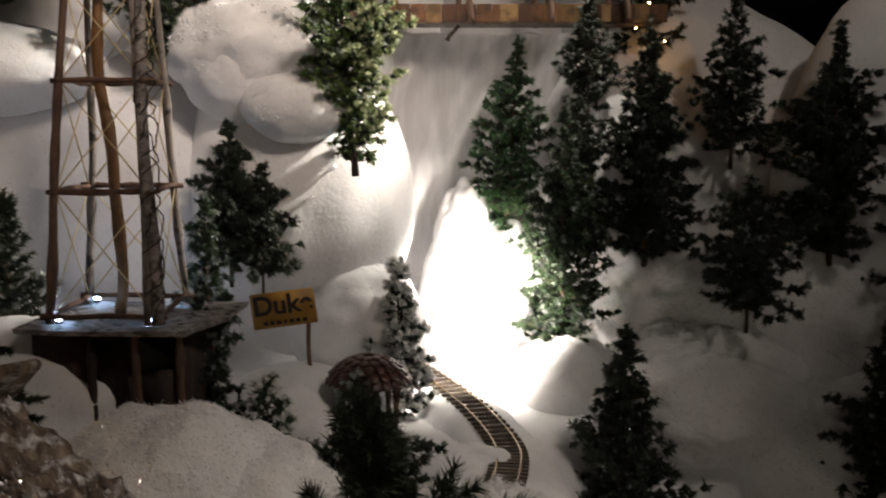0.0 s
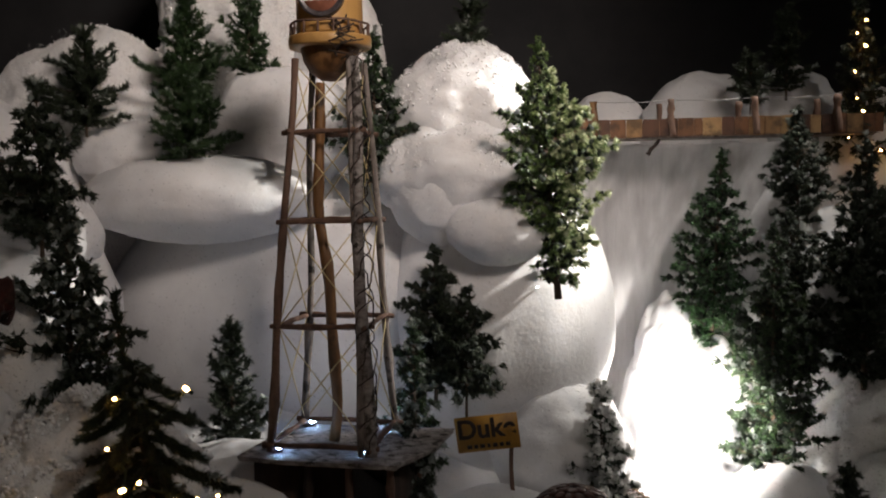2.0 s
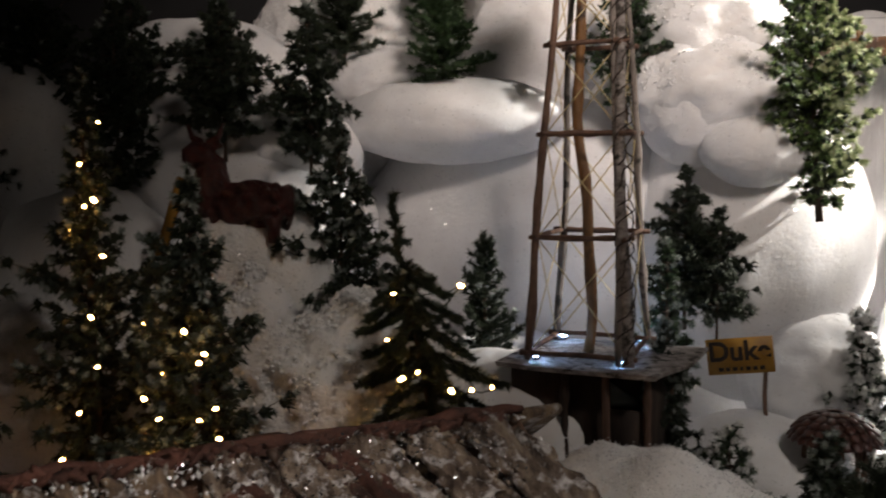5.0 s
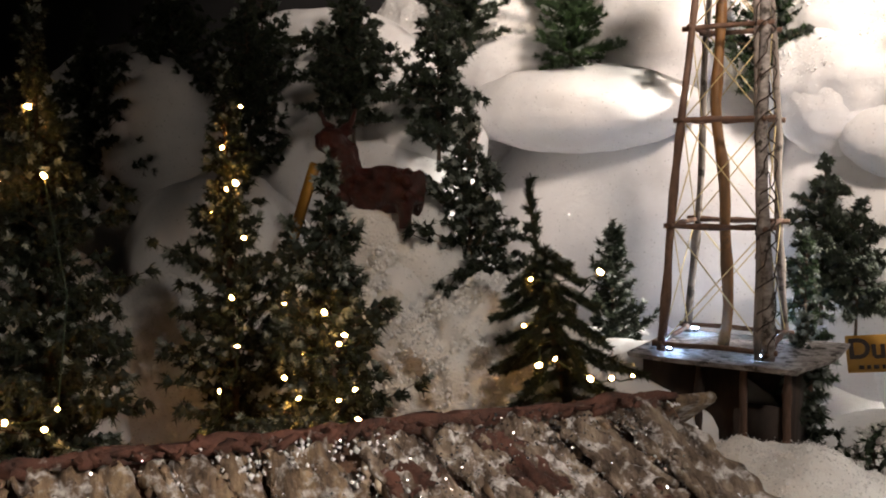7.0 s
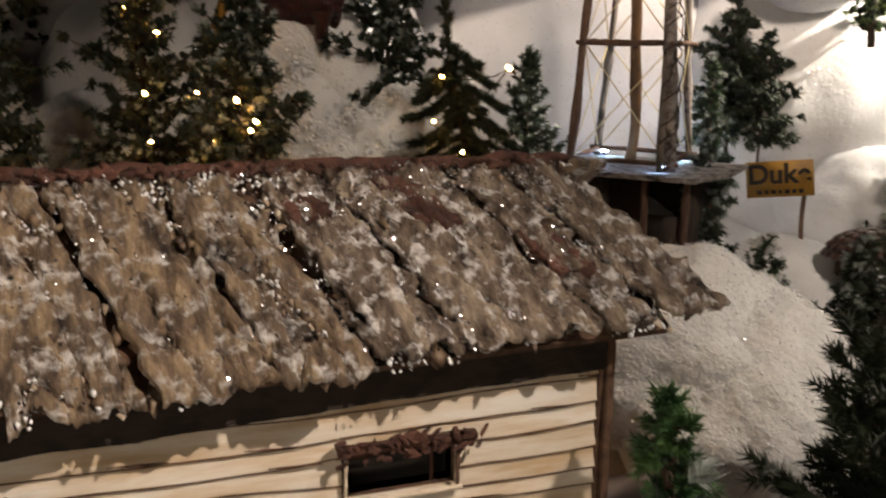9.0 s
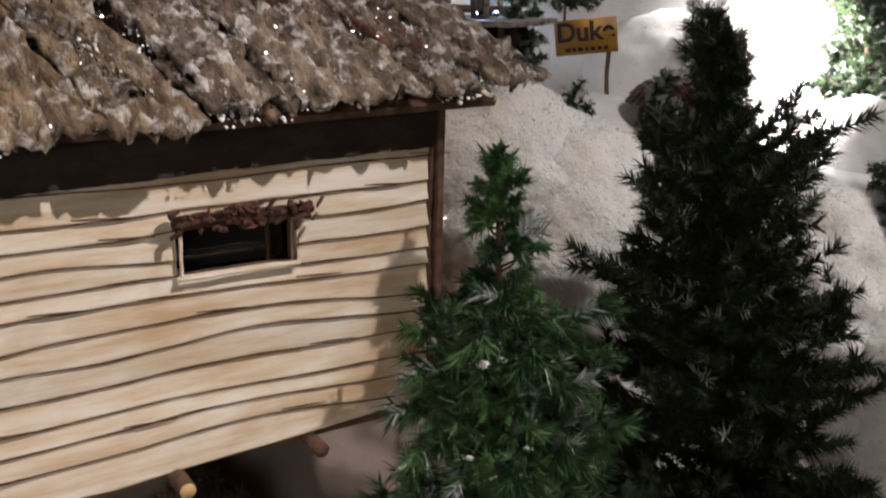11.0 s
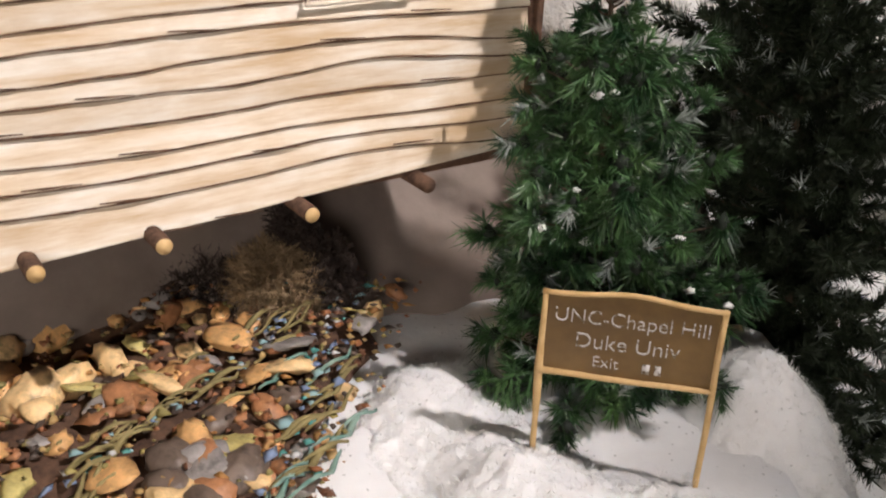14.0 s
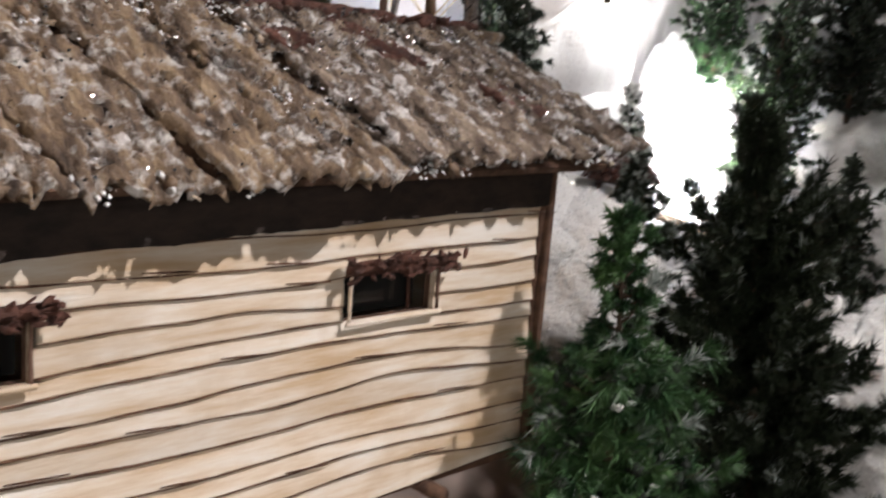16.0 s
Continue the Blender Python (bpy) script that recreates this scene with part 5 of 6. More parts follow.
# round emblem on the tank
am = math.radians(-86)
EM = Matrix.Translation((0.0612 * math.cos(am), 0.0612 * math.sin(am), 0.812)) @ Matrix.Rotation(am + math.pi / 2, 4, "Z") @ Matrix.Rotation(math.pi / 2, 4, "X")
MED = part("emblem", moved(lathe([(0.0001, 0.0035), (0.036, 0.0035), (0.038, 0.006), (0.043, 0.006), (0.0435, 0.003), (0.0435, -0.004), (0.0001, -0.004)], 40), EM), CAP, TOWER, "round dark emblem with silver marks")
part("disc", moved(lathe([(0.0001, 0.0045), (0.033, 0.0045), (0.0335, 0.0035)], 40), EM), CAP_RED, MED)
for y0, ws in ((0.0088, (0.008, 0.0095, 0.0085, 0.0105, 0.0095)), (-0.0088, (0.0085, 0.0075, 0.0095, 0.005, 0.0095, 0.008))):
    x0 = -(sum(ws) + 0.0026 * (len(ws) - 1)) / 2
    for w in ws:
        part("bar", moved(box((x0 + w / 2, y0, 0.0055), (w, 0.0115, 0.0014)), EM), SILVER, MED, "", False)
        x0 += w + 0.0026
for i in range(4):
    p = at_leg(i, 0) + Vector((0.014 if i in (0, 3) else -0.012, 0.004, 0.0))
    lamp = part("spotlight", moved(lathe([(0.0001, 0), (0.006, 0), (0.0065, 0.004), (0.004, 0.007), (0.0001, 0.007)], 12), Matrix.Translation(p)), CAP, TOWER, "tiny cold white spotlight")
    part("led", blob(p + Vector((0, -0.001, 0.0095)), (0.0066, 0.0066, 0.0052), i, (10, 6), 0), LED, lamp)

SHED = thing("shed", (TX, TY, TZ), "dark open shed with birch bark roof under the tower", "shed")


def platform():
    out = [(-0.150, -0.125), (-0.06, -0.142), (0.148, -0.150), (0.150, -0.128), (0.19, -0.02), (0.198, 0.125), (0.05, 0.13), (-0.12, 0.125), (-0.135, 0.02)]
    V = [(x, y, -0.004 + 0.004 * noise.noise(Vector((x * 20, y * 20, 1)))) for x, y in out] + [(x * 0.985, y * 0.985, -0.013) for x, y in out]
    n = len(out)
    F = [tuple(range(n)), tuple(range(2 * n - 1, n - 1, -1))] + [(i, i + n, (i + 1) % n + n, (i + 1) % n) for i in range(n)]
    return V, F


part("roof_board", platform(), BIRCH, SHED, "birch bark roof board dusted with snow", False)
for x, y in ((-0.115, -0.10), (-0.02, -0.118), (0.055, -0.122), (0.125, -0.105), (0.13, 0.09), (-0.115, 0.09)):
    part("post", stick((x, y, -0.20), (x, y, -0.012), 0.0075, 0.0065, int(900 * x + 77 * y) + 200, 0.002), TWIG if x > 0 else DARKWOOD, SHED)
part("back_wall", box((0.005, 0.085, -0.107), (0.24, 0.008, 0.185), 0.001), DARKWOOD, SHED)
part("side_wall", box((-0.117, -0.01, -0.107), (0.007, 0.18, 0.185), 0.001), DARKWOOD, SHED)
part("floor", box((0.005, -0.01, -0.190), (0.27, 0.22, 0.012), 0.002), DARKWOOD, SHED)
part("front_board", box((-0.075, -0.106, -0.10), (0.10, 0.006, 0.18), 0.001), DARKWOOD, SHED)
part("front_board", box((0.015, -0.098, -0.10), (0.075, 0.006, 0.18), 0.001), DARKWOOD, SHED)
part("front_board", box((0.09, -0.10, -0.135), (0.066, 0.006, 0.11), 0.001), DARKWOOD, SHED)
part("side_wall", box((0.128, -0.005, -0.107), (0.007, 0.17, 0.185), 0.001), DARKWOOD, SHED)


# ---- yellow sign ----
YS = thing("yellow_sign", pose(-0.330, 1.99, 0.965, 0, 0, 4), "hand-painted yellow wooden sign on a twig post", "sign")
part("board", moved(box((0, 0, 0), (0.132, 0.006, 0.074), 0.001), pose(0, 0, 0.148, 0, -7, 0)), BOARD_Y, YS)
lettering("word", "Duke", 0.056, INK, YS, pose(-0.002, -0.0042, 0.157, 90, 0, 0) @ pose(0, 0, 0, 0, 0, 7), fat=0.0016)
for k, w in enumerate((0.010, 0.008, 0.010, 0.006, 0.009, 0.008, 0.009)):
    part("bar", moved(box((-0.040 + 0.0135 * k, -0.0040, -0.026), (w, 0.0012, 0.008)), pose(0, 0, 0.148, 0, -7, 0)), INK, YS)
part("post", stick((0.054, 0.006, -0.05), (0.050, 0.006, 0.14), 0.005, 0.0045, 3, 0.003), TWIG, YS)

# ---- brown road sign ----
RS = thing("road_sign", pose(-0.219, 0.562, 0.50, 0, 0, 1.5), "brown road sign framed in pale sticks, standing in snow", "road sign")
bw, bh = 0.160, 0.082


def crest():
    n, V = 12, []
    for s in (-0.0015, 0.0015):
        for i in range(n + 1):
            x = -bw / 2 + bw * i / n
            V.append((x, s, 0.143))
            V.append((x, s, 0.143 + bh + 0.006 * math.exp(-((x + 0.0) / 0.035) ** 2)))
    F = []
    m = 2 * (n + 1)
    for i in range(n):
        a = 2 * i
        F += [(a, a + 2, a + 3, a + 1), (m + a, m + a + 1, m + a + 3, m + a + 2), (a + 1, a + 3, m + a + 3, m + a + 1), (a, m + a, m + a + 2, a + 2)]
    F += [(0, 1, m + 1, m), (2 * n, m + 2 * n, m + 2 * n + 1, 2 * n + 1)]
    return V, F


part("board", crest(), BOARD_B, RS, "", False)
part("post", stick((-bw / 2 - 0.001, -0.002, 0.0), (-bw / 2 - 0.001, -0.002, 0.228), 0.0032, 0.003, 1, 0.0008), STRAW, RS)
part("post", stick((bw / 2 + 0.001, -0.002, -0.02), (bw / 2 + 0.001, -0.002, 0.228), 0.0032, 0.003, 2, 0.0008), STRAW, RS)
part("top_rail", tube([(-bw / 2 - 0.004 + (bw + 0.008) * i / 14, -0.003, 0.2265 + 0.006 * math.exp(-((-bw / 2 + bw * i / 14) / 0.035) ** 2)) for i in range(15)], 0.0026, 8, 0.08), STRAW, RS)
part("bottom_rail", stick((-bw / 2 - 0.004, -0.003, 0.142), (bw / 2 + 0.004, -0.003, 0.142), 0.003, 0.0028, 4, 0.0008), STRAW, RS)
lettering("line_one", "UNC-Chapel Hill", 0.0205, CHALK, RS, pose(0, -0.0026, 0.204, 90, 0, 0), fat=-0.0003)
lettering("line_two", "Duke Univ", 0.0225, CHALK, RS, pose(-0.002, -0.0026, 0.179, 90, 0, 0), fat=-0.0003)
lettering("line_three", "Exit", 0.0165, CHALK, RS, pose(-0.02, -0.0026, 0.158, 90, 0, 0), fat=-0.0003)
for k, w in enumerate((0.007, 0.006)):
    part("bar", box((0.018 + 0.011 * k, -0.0024, 0.157), (w, 0.001, 0.010)), CHALK, RS)

# ---- bridge ----
BR = thing("footbridge", pose(0.14, 2.56, 1.745, 0, 0, 0), "wooden footbridge with patchwork board sides and twig posts", "bridge")
part("deck", box((0, 0.05, 0.004), (0.84, 0.10, 0.008), 0.001), TWIG_GREY, BR, "", False)
rng = random.Random(3)
x, k = -0.42, 0
WOODS = [mixed("bridge_board", [c, tuple(q * 1.5 for q in c)], 30, 0.6, 0.3, 90, (1, 1, 0.4), second=(tuple(q * 0.5 for q in c), 34, 0.46, 0.64)) for c in ((0.14, 0.060, 0.024), (0.23, 0.125, 0.05), (0.075, 0.03, 0.015), (0.30, 0.18, 0.08))]
while x < 0.42:
    w = rng.uniform(0.018, 0.048)
    part("side_board", box((x + w / 2, -0.004, 0.027), (w - 0.001, 0.008, 0.046 + rng.uniform(-0.002, 0.002)), 0.001), WOODS[rng.choice((0, 0, 1, 2, 2, 3))], BR, "", False)
    part("side_board", box((x + w / 2, 0.104, 0.027), (w - 0.001, 0.008, 0.046), 0.001), WOODS[rng.choice((0, 1, 2))], BR, "", False)
    x += w
for k, x in enumerate((-0.262, -0.068, 0.136, 0.33)):
    part("post", stick((x, -0.013, 0.004), (x - 0.005, -0.013, 0.098), 0.009, 0.008, 70 + k, 0.002), HONEY if k == 0 else TWIG, BR)
    part("post", stick((x - 0.03, 0.113, 0.0), (x - 0.03, 0.113, 0.098), 0.008, 0.008, 80 + k, 0.002), TWIG, BR)
    if k < 3:
        part("wire", tube([(x, -0.013, 0.095), (x + 0.1, -0.013, 0.092), (x + 0.197, -0.013, 0.095)], 0.0008, 5), WIRE, BR)
part("support", stick((-0.13, 0.02, -0.04), (-0.10, 0.02, 0.0), 0.005, 0.004, 9, 0.003), DARKWOOD, BR)

# ---- garden pavilion ----
PV = thing("pavilion", (-0.145, 1.86, 0.875), "round pavilion roofed with overlapping pine cone scales", "pavilion")
part("roof_core", lathe([(0.060, 0.112), (0.074, 0.118), (0.072, 0.134), (0.056, 0.150), (0.03, 0.163), (0.0001, 0.168)], 24), SCALE, PV)
part("floor", lathe([(0.0001, -0.02), (0.058, -0.02), (0.058, 0.012), (0.0001, 0.012)], 24), TWIG, PV)
for row, (rr, z, n, sl) in enumerate(((0.078, 0.128, 24, 48), (0.070, 0.142, 21, 38), (0.057, 0.154, 17, 28), (0.041, 0.163, 13, 18), (0.022, 0.169, 8, 9))):
    for k in range(n):
        a = 2 * math.pi * (k + 0.5 * (row % 2)) / n
        m = Matrix.Translation((rr * math.cos(a), rr * math.sin(a), z)) @ Matrix.Rotation(a, 4, "Z") @ Matrix.Rotation(radians(sl), 4, "Y")
        part("scale", moved(blob((0, 0, 0), (0.0125, 0.0098, 0.003), k, (10, 6), 0.25, 2), m), SCALE, PV)
for k in range(6):
    a = 2 * math.pi * k / 6 + 0.3
    part("post", stick((0.052 * math.cos(a), 0.052 * math.sin(a), 0), (0.054 * math.cos(a), 0.054 * math.sin(a), 0.122), 0.0055, 0.005, k, 0.002), TWIG, PV)

# ---- railway ----
PATH = [(-0.30, 2.62), (-0.19, 2.57), (-0.088, 2.49), (0.008, 2.277), (0.081, 2.053), (0.122, 1.85), (0.12, 1.72), (0.095, 1.60), (0.05, 1.50)]


def along(f):
    """A point on the railway's line, by a smooth run through its corners."""
    k = f * (len(PATH) - 1)
    i = min(int(k), len(PATH) - 2)
    t = k - i
    p = [PATH[max(0, min(len(PATH) - 1, i + d))] for d in (-1, 0, 1, 2)]
    return tuple(0.5 * (2 * p[1][c] + (p[2][c] - p[0][c]) * t + (2 * p[0][c] - 5 * p[1][c] + 4 * p[2][c] - p[3][c]) * t * t + (3 * p[1][c] - p[0][c] - 3 * p[2][c] + p[3][c]) * t ** 3) for c in (0, 1))


TRACK = thing("railway_track", (0, 0, 0.868), "curved model railway track with brass rails on dark sleepers", "railway track")
for side in (-0.0225, 0.0225):
    pts = []
    for i in range(61):
        a, b, c = along(max(0, (i - 1) / 60)), along(i / 60), along(min(1, (i + 1) / 60))
        d = Vector((c[0] - a[0], c[1] - a[1])).normalized()
        pts.append((b[0] - d.y * side, b[1] + d.x * side, 0.0065))
    part("rail", tube(pts, 0.0023, 6), RAIL, TRACK)
sleep = box((0, 0, 0), (0.075, 0.012, 0.006), 0.001)
for i in range(58):
    a, b, c = along(max(0, i / 58 - 0.01)), along(i / 58), along(min(1, i / 58 + 0.01))
    ang = math.atan2(c[1] - a[1], c[0] - a[0]) - math.pi / 2
    part("sleeper", moved(sleep, Matrix.Translation((b[0], b[1], 0.001)) @ Matrix.Rotation(ang, 4, "Z")), SLEEPER, TRACK, "", False)


def roadbed():
    V, F = [], []
    for i in range(61):
        a, b, c = along(max(0, (i - 1) / 60)), along(i / 60), along(min(1, (i + 1) / 60))
        d = Vector((c[0] - a[0], c[1] - a[1])).normalized()
        for s, z in ((-0.13, -0.10), (-0.075, -0.012), (-0.03, -0.004), (0.03, -0.004), (0.075, -0.012), (0.13, -0.10)):
            V.append((b[0] - d.y * s, b[1] + d.x * s, 0.868 + z + 0.004 * noise.noise(Vector((b[0] * 40, b[1] * 40, s * 60)))))
    for i in range(60):
        for k in range(5):
            a = i * 6 + k
            F.append((a, a + 1, a + 7, a + 6))
    return V, F


tagged(mesh("roadbed", *roadbed(), SNOW), "snow bank that carries the railway", "snow bank", kind="structure")

# ---- red statue ----


def statue():
    out = [blob((0.045, 0, 0.060), (0.098, 0.042, 0.044), 3, (40, 24), 0.22, 3.0), blob((-0.040, -0.008, 0.092), (0.036, 0.036, 0.060), 5, (30, 20), 0.2, 3.0), blob((-0.062, -0.020, 0.150), (0.032, 0.032, 0.024), 6, (24, 16), 0.2, 3), blob((0.135, 0, 0.075), (0.016, 0.014, 0.026), 8, (14, 10), 0.3, 3)]
    rr = random.Random(8)
    for _ in range(60):
        x = rr.uniform(-0.03, 0.13)
        out.append(blob((x, rr.uniform(-0.036, 0.0), 0.06 + rr.uniform(-0.02, 0.040)), (0.010, 0.009, 0.008), 1, (8, 6), 0.2))
    for x, y in ((-0.02, 0.02), (-0.015, -0.02), (0.11, 0.02), (0.115, -0.02)):
        out.append(tube([(x, y, 0.0), (x, y, 0.02), (x, y, 0.045)], [0.012, 0.013, 0.02], 10, 0.1, 4))
    for s in (-1, 1):
        out.append(tube([(-0.056 + s * 0.010, -0.004, 0.172), (-0.056 + s * 0.034, -0.004, 0.182), (-0.056 + s * 0.046, -0.004, 0.206)], [0.008, 0.0065, 0.0035], 8))
        out.append(blob((-0.056 + s * 0.024, 0, 0.166), (0.016, 0.006, 0.006), 2, (10, 6), 0))
    return join(*out)


ST = mesh("statue", *statue(), RUST)
rm = ST.modifiers.new("one_skin", "REMESH")
rm.mode, rm.voxel_size, rm.use_smooth_shade = "VOXEL", 0.0032, True
ST.matrix_world = pose(-1.2135, 1.50, 1.375, 0, 0, -4) @ Matrix.Diagonal((0.96, 1.0, 1.08, 1))
tagged(ST, "dark red horned statue with a rough rusty surface", "statue")
PK = thing("yellow_stake", (-1.36, 1.45, 1.315), "leaning yellow wooden stake beside the statue", "stake")
part("slat", moved(box((0, 0, 0.11), (0.026, 0.006, 0.17), 0.003), pose(0, 0, 0, 0, 22, 0)), BOARD_Y, PK)

# ---- fairy lights ----


def fairy(label, x, y, z, H, R, spots, seed, size=0.0036):
    """A cord of warm bulbs on the front of a tree: spots gives each bulb's way off the trunk and its height."""
    top = thing("fairy_lights", (x, y, z), label, "string lights", "fairy lights")
    r = random.Random(seed)
    pts = [Vector((dx, -(R * (1 - min(1, max(0, dz / H))) * 0.9 + 0.012), dz)) for dx, dz in spots]
    cord = []
    for a, b in zip(pts, pts[1:]):
        m = (a + b) / 2 + Vector((0, 0.2 * R, -0.01))
        cord += [a, (a + m) / 2 + Vector((0, 0, -0.004)), m, (m + b) / 2 + Vector((0, 0, -0.004))]
    cord.append(pts[-1])
    part("cord", tube(cord, 0.0011, 5), CORD, top)
    for i, p in enumerate(pts):
        d = Vector((r.uniform(-1, 1), r.uniform(-1, 0), r.uniform(-0.4, 1))).normalized()
        k = size * r.uniform(0.6, 1.1)
        s = part("socket", tube([p - d * 0.012, p - d * 0.004], [0.0026, 0.0028], 7), CORD, top)
        part("bulb", moved(blob((0, 0, 0), (k, k, k * 1.5), 0, (8, 6), 0), Matrix.Translation(p) @ d.to_track_quat("Z", "Y").to_matrix().to_4x4()), BULB, s)


fairy("warm white fairy lights wound round a fir tree", -1.03, 1.13, 1.02, 0.50, 0.11, [(-0.045, 0.276), (0.028, 0.268), (0.066, 0.239), (0.058, 0.226), (-0.007, 0.207), (-0.033, 0.169), (-0.004, 0.143), (0.092, 0.166), (0.066, 0.148), (0.02, 0.117), (0.102, 0.126), (-0.01, 0.09)], 1)
fairy("warm white fairy lights wound round a fir tree", -1.29, 1.20, 1.02, 0.70, 0.10, [(0.06, 0.573), (0.026, 0.507), (0.039, 0.44), (0.058, 0.45), (0.012, 0.403), (0.081, 0.363), (0.062, 0.266), (0.079, 0.19), (0.046, 0.115), (0.014, 0.037), (-0.08, -0.002)], 2)
fairy("warm white fairy lights wound round a fir tree", -1.43, 0.94, 0.98, 0.78, 0.14, [(0.033, 0.61), (-0.025, 0.498), (0.078, 0.51), (0.144, 0.189), (0.037, 0.157), (0.121, 0.158), (0.138, 0.115)], 3, 0.0042)
fairy("warm white fairy lights on the drooping spruce", -0.706, 1.33, 1.05, 0.41, 0.16, [(-0.058, 0.275), (0.05, 0.291), (-0.059, 0.208), (-0.027, 0.155), (-0.003, 0.166), (0.054, 0.144), (0.085, 0.148), (0.115, 0.154)], 4)
fairy("warm white fairy lights on a far fir tree", 0.54, 2.66, 1.62, 0.48, 0.11, [(0.05 * math.sin(2.4 * i) * (1 - i / 14), 0.05 + 0.033 * i) for i in range(12)], 5, 0.0028)

# ---- stream bed under the cabin ----
rng = random.Random(17)
PEB = [mixed("pebble", [c, tuple(min(1, q * 1.7) for q in c)], 60, 0.45, 0.5, 140, second=(tuple(q * 0.4 for q in c), 40, 0.55, 0.7)) for c in ((0.50, 0.29, 0.12), (0.30, 0.14, 0.065), (0.58, 0.40, 0.20), (0.11, 0.08, 0.062), (0.15, 0.30, 0.28), (0.48, 0.48, 0.52), (0.38, 0.32, 0.12), (0.20, 0.18, 0.17))]
BED = thing("stream_bed", (-0.72, 0.60, 0.53), "stream bed of brown chips, pebbles and turquoise glass", "stream bed")


def bed_z(x, y):
    return 0.535 + 0.05 * step(0.55, 0.85, y) - 0.08 * step(0.42, 0.30, y)


def bed_sheet():
    V, F, n, m = [], [], 60, 56
    for j in range(m):
        for i in range(n):
            x, y = -1.16 + 0.66 * i / (n - 1), 0.24 + 0.56 * j / (m - 1)
            V.append((x + 0.72, y - 0.60, bed_z(x, y) - 0.53 - 0.05 * step(-0.54, -0.50, x) - 0.07 * step(0.72, 0.80, y) + 0.014 * noise.noise(Vector((x * 18, y * 18, 0)))))
    for j in range(m - 1):
        for i in range(n - 1):
            a = j * n + i
            F.append((a, a + 1, a + n + 1, a + n))
    return V, F


part("bed", bed_sheet(), BARK_EDGE, BED)


def stripe(x, y):
    """Nought on the two glass-strewn runs of the stream, growing away from them."""
    one = abs(x - (-0.720 + 0.20 * step(0.36, 0.72, y) ** 0.7 * 0.47))
    return min(one, abs(x - (-0.522 - 0.03 * step(0.45, 0.70, y))))


def lying(s, thin, seed, seg, amp, x, y, lift, tilt=25):
    """A lumpy flat piece at a place on the bed."""
    return moved(blob((0, 0, 0), (s, s * rng.uniform(0.55, 0.85), s * thin), seed, seg, amp, 2.0), pose(x + 0.72, y - 0.60, bed_z(x, y) - 0.53 + lift, rng.uniform(-tilt, tilt), rng.uniform(-tilt, tilt), rng.uniform(0, 180)))


for k in range(120):
    x, y = rng.uniform(-1.0, -0.50), rng.uniform(0.30, 0.80)
    s = rng.uniform(0.010, 0.020)
    part("pebble", lying(s, rng.uniform(0.3, 0.55), k, (10, 7), 0.6, x, y, s * 0.25), PEB[rng.choice((0, 0, 1, 1, 2, 3, 7))], BED)
for k in range(70):
    x, y, s = rng.uniform(-0.98, -0.50), rng.uniform(0.30, 0.76), rng.uniform(0.018, 0.036)
    if stripe(x, y) > 0.022:
        part("slab", lying(s, rng.uniform(0.16, 0.3), k + 500, (14, 8), 0.6, x, y, 0.012, 20), PEB[rng.choice((0, 0, 2, 1, 1, 6, 7))], BED)
for k in range(20):
    x, y, s = rng.uniform(-0.98, -0.74), rng.uniform(0.34, 0.66), rng.uniform(0.024, 0.042)
    part("stone", lying(s, 0.6, k + 900, (16, 10), 0.35, x, y, s * 0.3, 20), PEB[rng.choice((0, 2, 2, 2, 3))], BED)
for k in range(16):
    x, y, s = rng.uniform(-0.66, -0.56), rng.uniform(0.34, 0.62), rng.uniform(0.020, 0.034)
    if stripe(x, y) > 0.02:
        part("stone", lying(s, 0.45, k + 800, (14, 9), 0.35, x, y, s * 0.3, 20), PEB[rng.choice((1, 1, 3, 7, 7))], BED)


def per_piece(m, cols):
    """Give each loose piece of a joined mesh one of the colours."""
    n, l = m.node_tree.nodes, m.node_tree.links
    ge, ra = n.new("ShaderNodeNewGeometry"), n.new("ShaderNodeValToRGB")
    ra.color_ramp.interpolation = "CONSTANT"
    el = ra.color_ramp.elements
    for i, c in enumerate(cols):
        e = el[i] if i < 2 else el.new(i / len(cols))
        e.position, e.color = i / len(cols), (*c, 1)
    l.new(ge.outputs["Random Per Island"], ra.inputs[0])
    l.new(ra.outputs[0], n["Principled BSDF"].inputs["Base Color"])
    return m


def crumbs(name, label, mat, count, seed, size, flat, near):
    """Loose bits strewn over the bed, thick along its glass runs when near is small."""
    g = np.random.default_rng(seed)
    C = []
    while len(C) < count:
        x, y = g.uniform(-1.02, -0.47), g.uniform(0.29, 0.80)
        if stripe(x, y) < near * (0.4 + g.random()):
            C.append((x + 0.72, y - 0.60, bed_z(x, y) - 0.53 + 0.008 + 0.012 * g.random()))
    S = g.uniform(size * 0.35, size, (count, 1, 1)) * g.uniform(0.4, 1.0, (count, 1, 3)) * np.array([[[1.0, 1.0, flat]]])
    V = (np.array(C)[:, None, :] + OCTA6_V[None] * g.uniform(0.5, 1.5, (count, len(OCTA6_V), 1)) * S).reshape(-1, 3)
    F = (OCTA6_F[None] + (np.arange(count) * len(OCTA6_V))[:, None, None]).reshape(-1, 3)
    tagged(raw_mesh(name, V, F, mat, BED), label, kind="stuff")


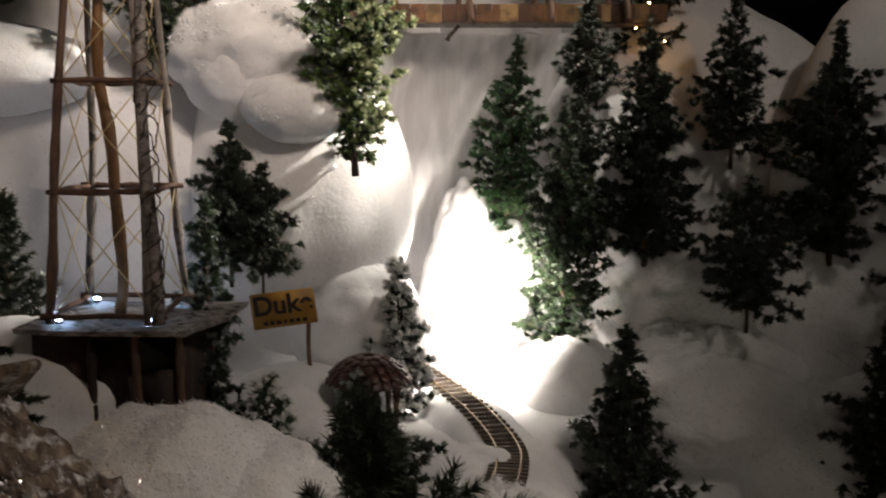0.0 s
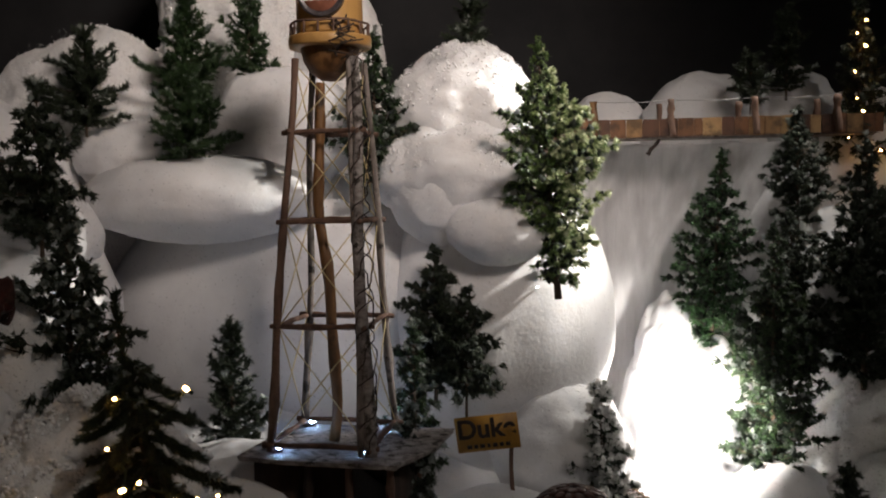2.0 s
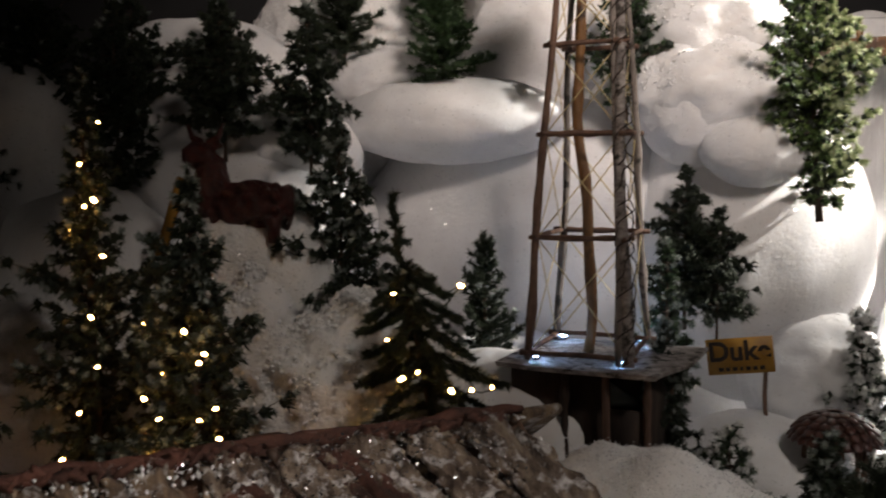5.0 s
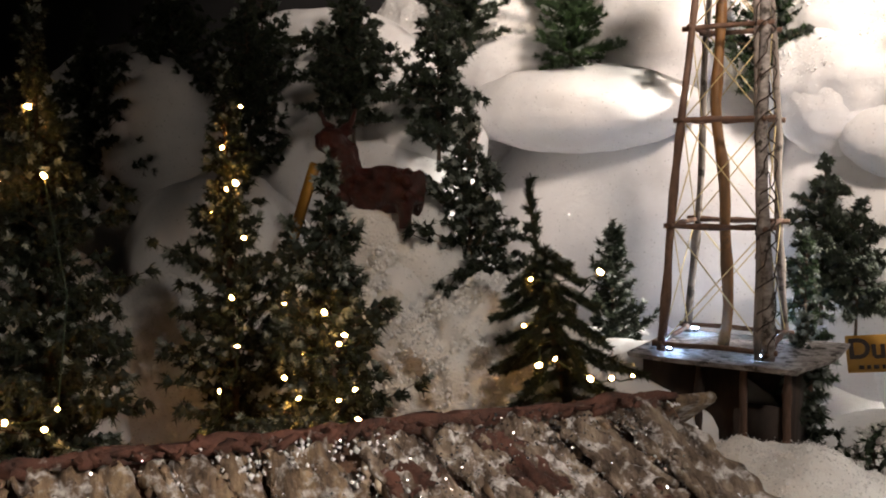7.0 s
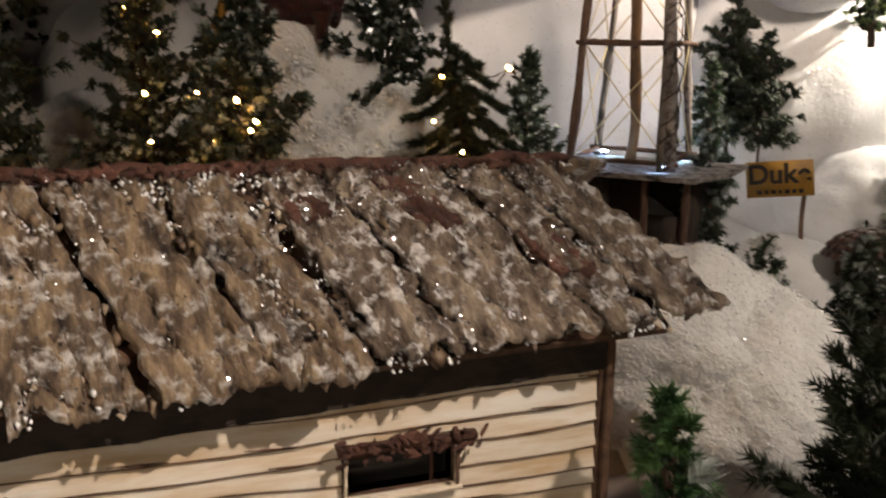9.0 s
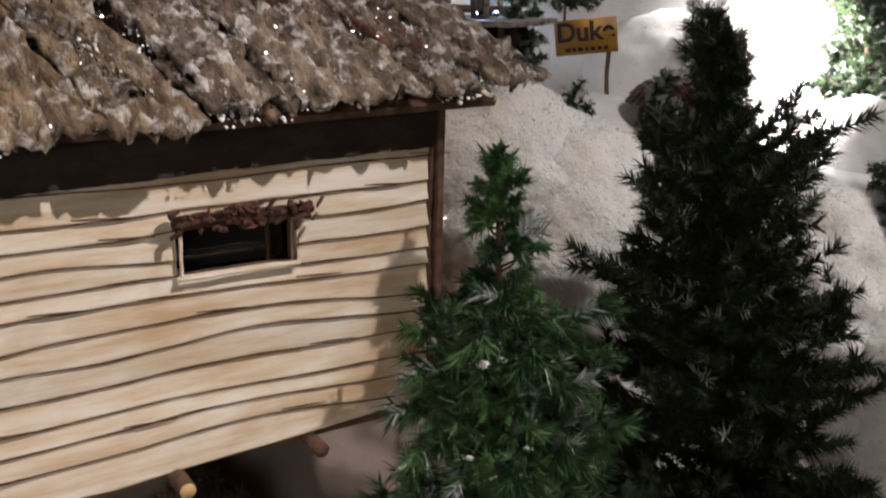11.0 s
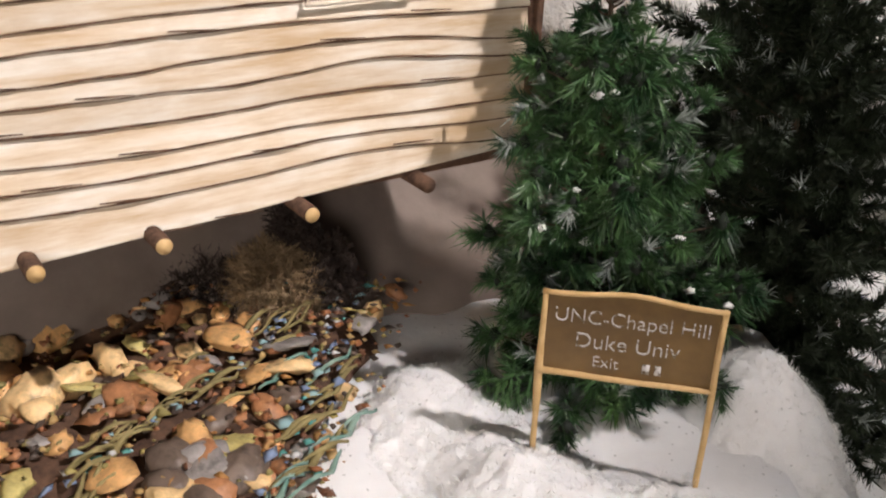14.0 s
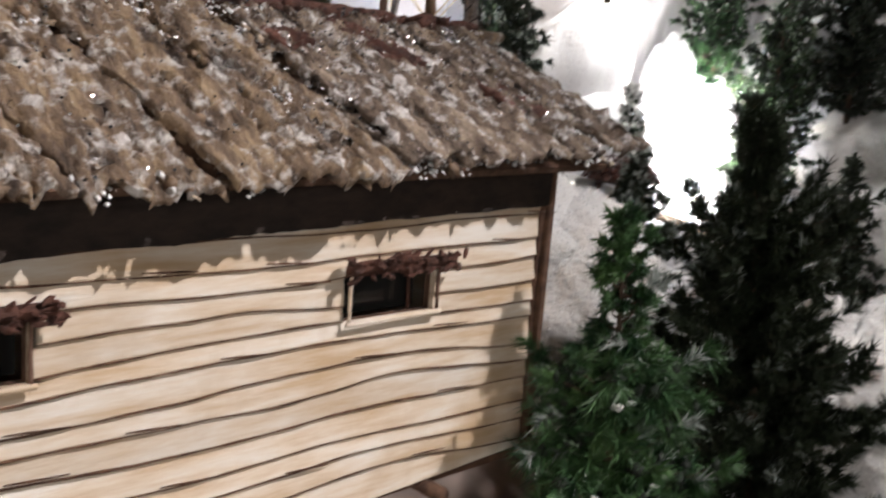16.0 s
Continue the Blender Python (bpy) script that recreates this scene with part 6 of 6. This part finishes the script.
crumbs("litter", "mixed brown bark chips", per_piece(shader("chips", (0.3, 0.2, 0.1), 0.5), ((0.34, 0.17, 0.05), (0.14, 0.06, 0.03), (0.40, 0.27, 0.11), (0.07, 0.05, 0.04), (0.24, 0.20, 0.07), (0.30, 0.12, 0.05))), 1100, 31, 0.010, 0.6, 9.0)
crumbs("glass_gravel", "turquoise, blue and white glass crumbs", per_piece(shader("glass_crumbs", (0.2, 0.4, 0.4), 0.18), ((0.10, 0.30, 0.28), (0.26, 0.40, 0.42), (0.55, 0.55, 0.56), (0.20, 0.26, 0.40), (0.40, 0.33, 0.12), (0.34, 0.26, 0.12))), 260, 32, 0.0125, 0.3, 0.022)
# flat olive moss ribbons laid along the glass runs
STRAND = mixed("olive_strand", [(0.15, 0.12, 0.045), (0.30, 0.24, 0.10)], 40, 0.7, 0.4, 90)
STRAND_TEAL = mixed("teal_strand", [(0.10, 0.21, 0.18), (0.26, 0.35, 0.29)], 40, 0.35, 0.4, 90)
for k in range(38):
    y = rng.uniform(0.32, 0.70)
    x = (-0.522 - 0.03 * step(0.45, 0.70, y) if k % 5 < 2 else -0.720 + 0.094 * step(0.36, 0.72, y) ** 0.7) + rng.gauss(0, 0.016)
    w, V, F = rng.uniform(0.0022, 0.0055), [], []
    for i in range(9):
        xx, yy = x + 0.0035 * i + 0.005 * math.sin(0.8 * i + k), y + 0.009 * i
        zz = bed_z(xx, yy) - 0.53 + 0.018 + 0.005 * math.sin(i * 1.1 + k)
        ww = w * math.sin(math.pi * (i + 0.6) / 9.6)
        V += [(xx + 0.72 - ww, yy - 0.60, zz - 0.0015), (xx + 0.72, yy - 0.60, zz + 0.0015), (xx + 0.72 + ww, yy - 0.60, zz - 0.0015), (xx + 0.72, yy - 0.60, zz - 0.003)]
    for i in range(8):
        F += [(4 * i + q, 4 * i + (q + 1) % 4, 4 * i + 4 + (q + 1) % 4, 4 * i + 4 + q) for q in range(4)]
    part("strand", (V, F + [(3, 2, 1, 0), (32, 33, 34, 35)]), STRAND_TEAL if k % 5 == 1 else STRAND, BED, "teal ribbon strand" if k % 5 == 1 else "")
TUFT = thing("dried_moss_clump", (-0.635, 0.755, 0.555), "clump of tan dried moss and dark brown moss", "moss clump")
for c, r0, m, n in (((-0.005, -0.01, 0.034), 0.064, MOSS, 2000), ((0.062, 0.0, 0.045), 0.040, DARKWOOD, 1000), ((0.050, 0.01, 0.080), 0.030, DARKWOOD, 500), ((0.005, 0.015, 0.105), 0.034, DARKWOOD, 500), ((-0.10, 0.0, 0.010), 0.060, DARKWOOD, 1300), ((-0.17, -0.02, 0.0), 0.055, DARKWOOD, 1100), ((-0.24, -0.04, -0.01), 0.05, BARK_EDGE, 900)):
    g = np.random.default_rng(int(r0 * 1e4) + n)
    d = g.normal(size=(n, 3))
    d /= np.linalg.norm(d, axis=1, keepdims=True)
    P = np.array(c) + d * r0 * g.uniform(0.2, 0.8, (n, 1)) * np.array([[1.0, 0.8, 0.8]])
    V, F = needles(P, d + g.normal(size=(n, 3)) * 0.4, np.full(n, r0 * 0.35), r0 * 0.22, 0.0008, 9, g)
    raw_mesh("moss", V, F, m, TUFT)


def backing():
    """A soft, lumpy sheet of brown wrap, a hand deep, closed behind."""
    V, F, nx, nz = [], [], 130, 50
    for back in (0, 1):
        for j in range(nz):
            for i in range(nx):
                u, z = -0.83 + 1.66 * i / (nx - 1), -0.60 + 0.58 * j / (nz - 1)
                p = Vector((u * 5, z * 5, 3))
                V.append((u, 0.33 if back else 0.29 + 0.045 * noise.noise(p) + 0.016 * noise.noise(p * 3) + 0.004 * noise.noise(p * 9) - (0.07 + 0.12 * step(-0.02, 0.10, u)) * step(-0.06, -0.25, z), z))
    n = nx * nz
    for j in range(nz - 1):
        for i in range(nx - 1):
            a = j * nx + i
            F += [(a, a + 1, a + nx + 1, a + nx), (n + a, n + a + nx, n + a + nx + 1, n + a + 1)]
    ring = list(range(nx)) + [j * nx + nx - 1 for j in range(1, nz)] + [(nz - 1) * nx + i for i in range(nx - 2, -1, -1)] + [j * nx for j in range(nz - 2, 0, -1)]
    F += [(b, a, n + a, n + b) for a, b in zip(ring, ring[1:] + ring[:1])]
    return V, F


tagged(mesh("wall_under_cabin", *backing(), CAVE), "soft brownish grey wrap hung under the cabin", "backing", kind="structure").matrix_world = CABIN.matrix_world.copy()
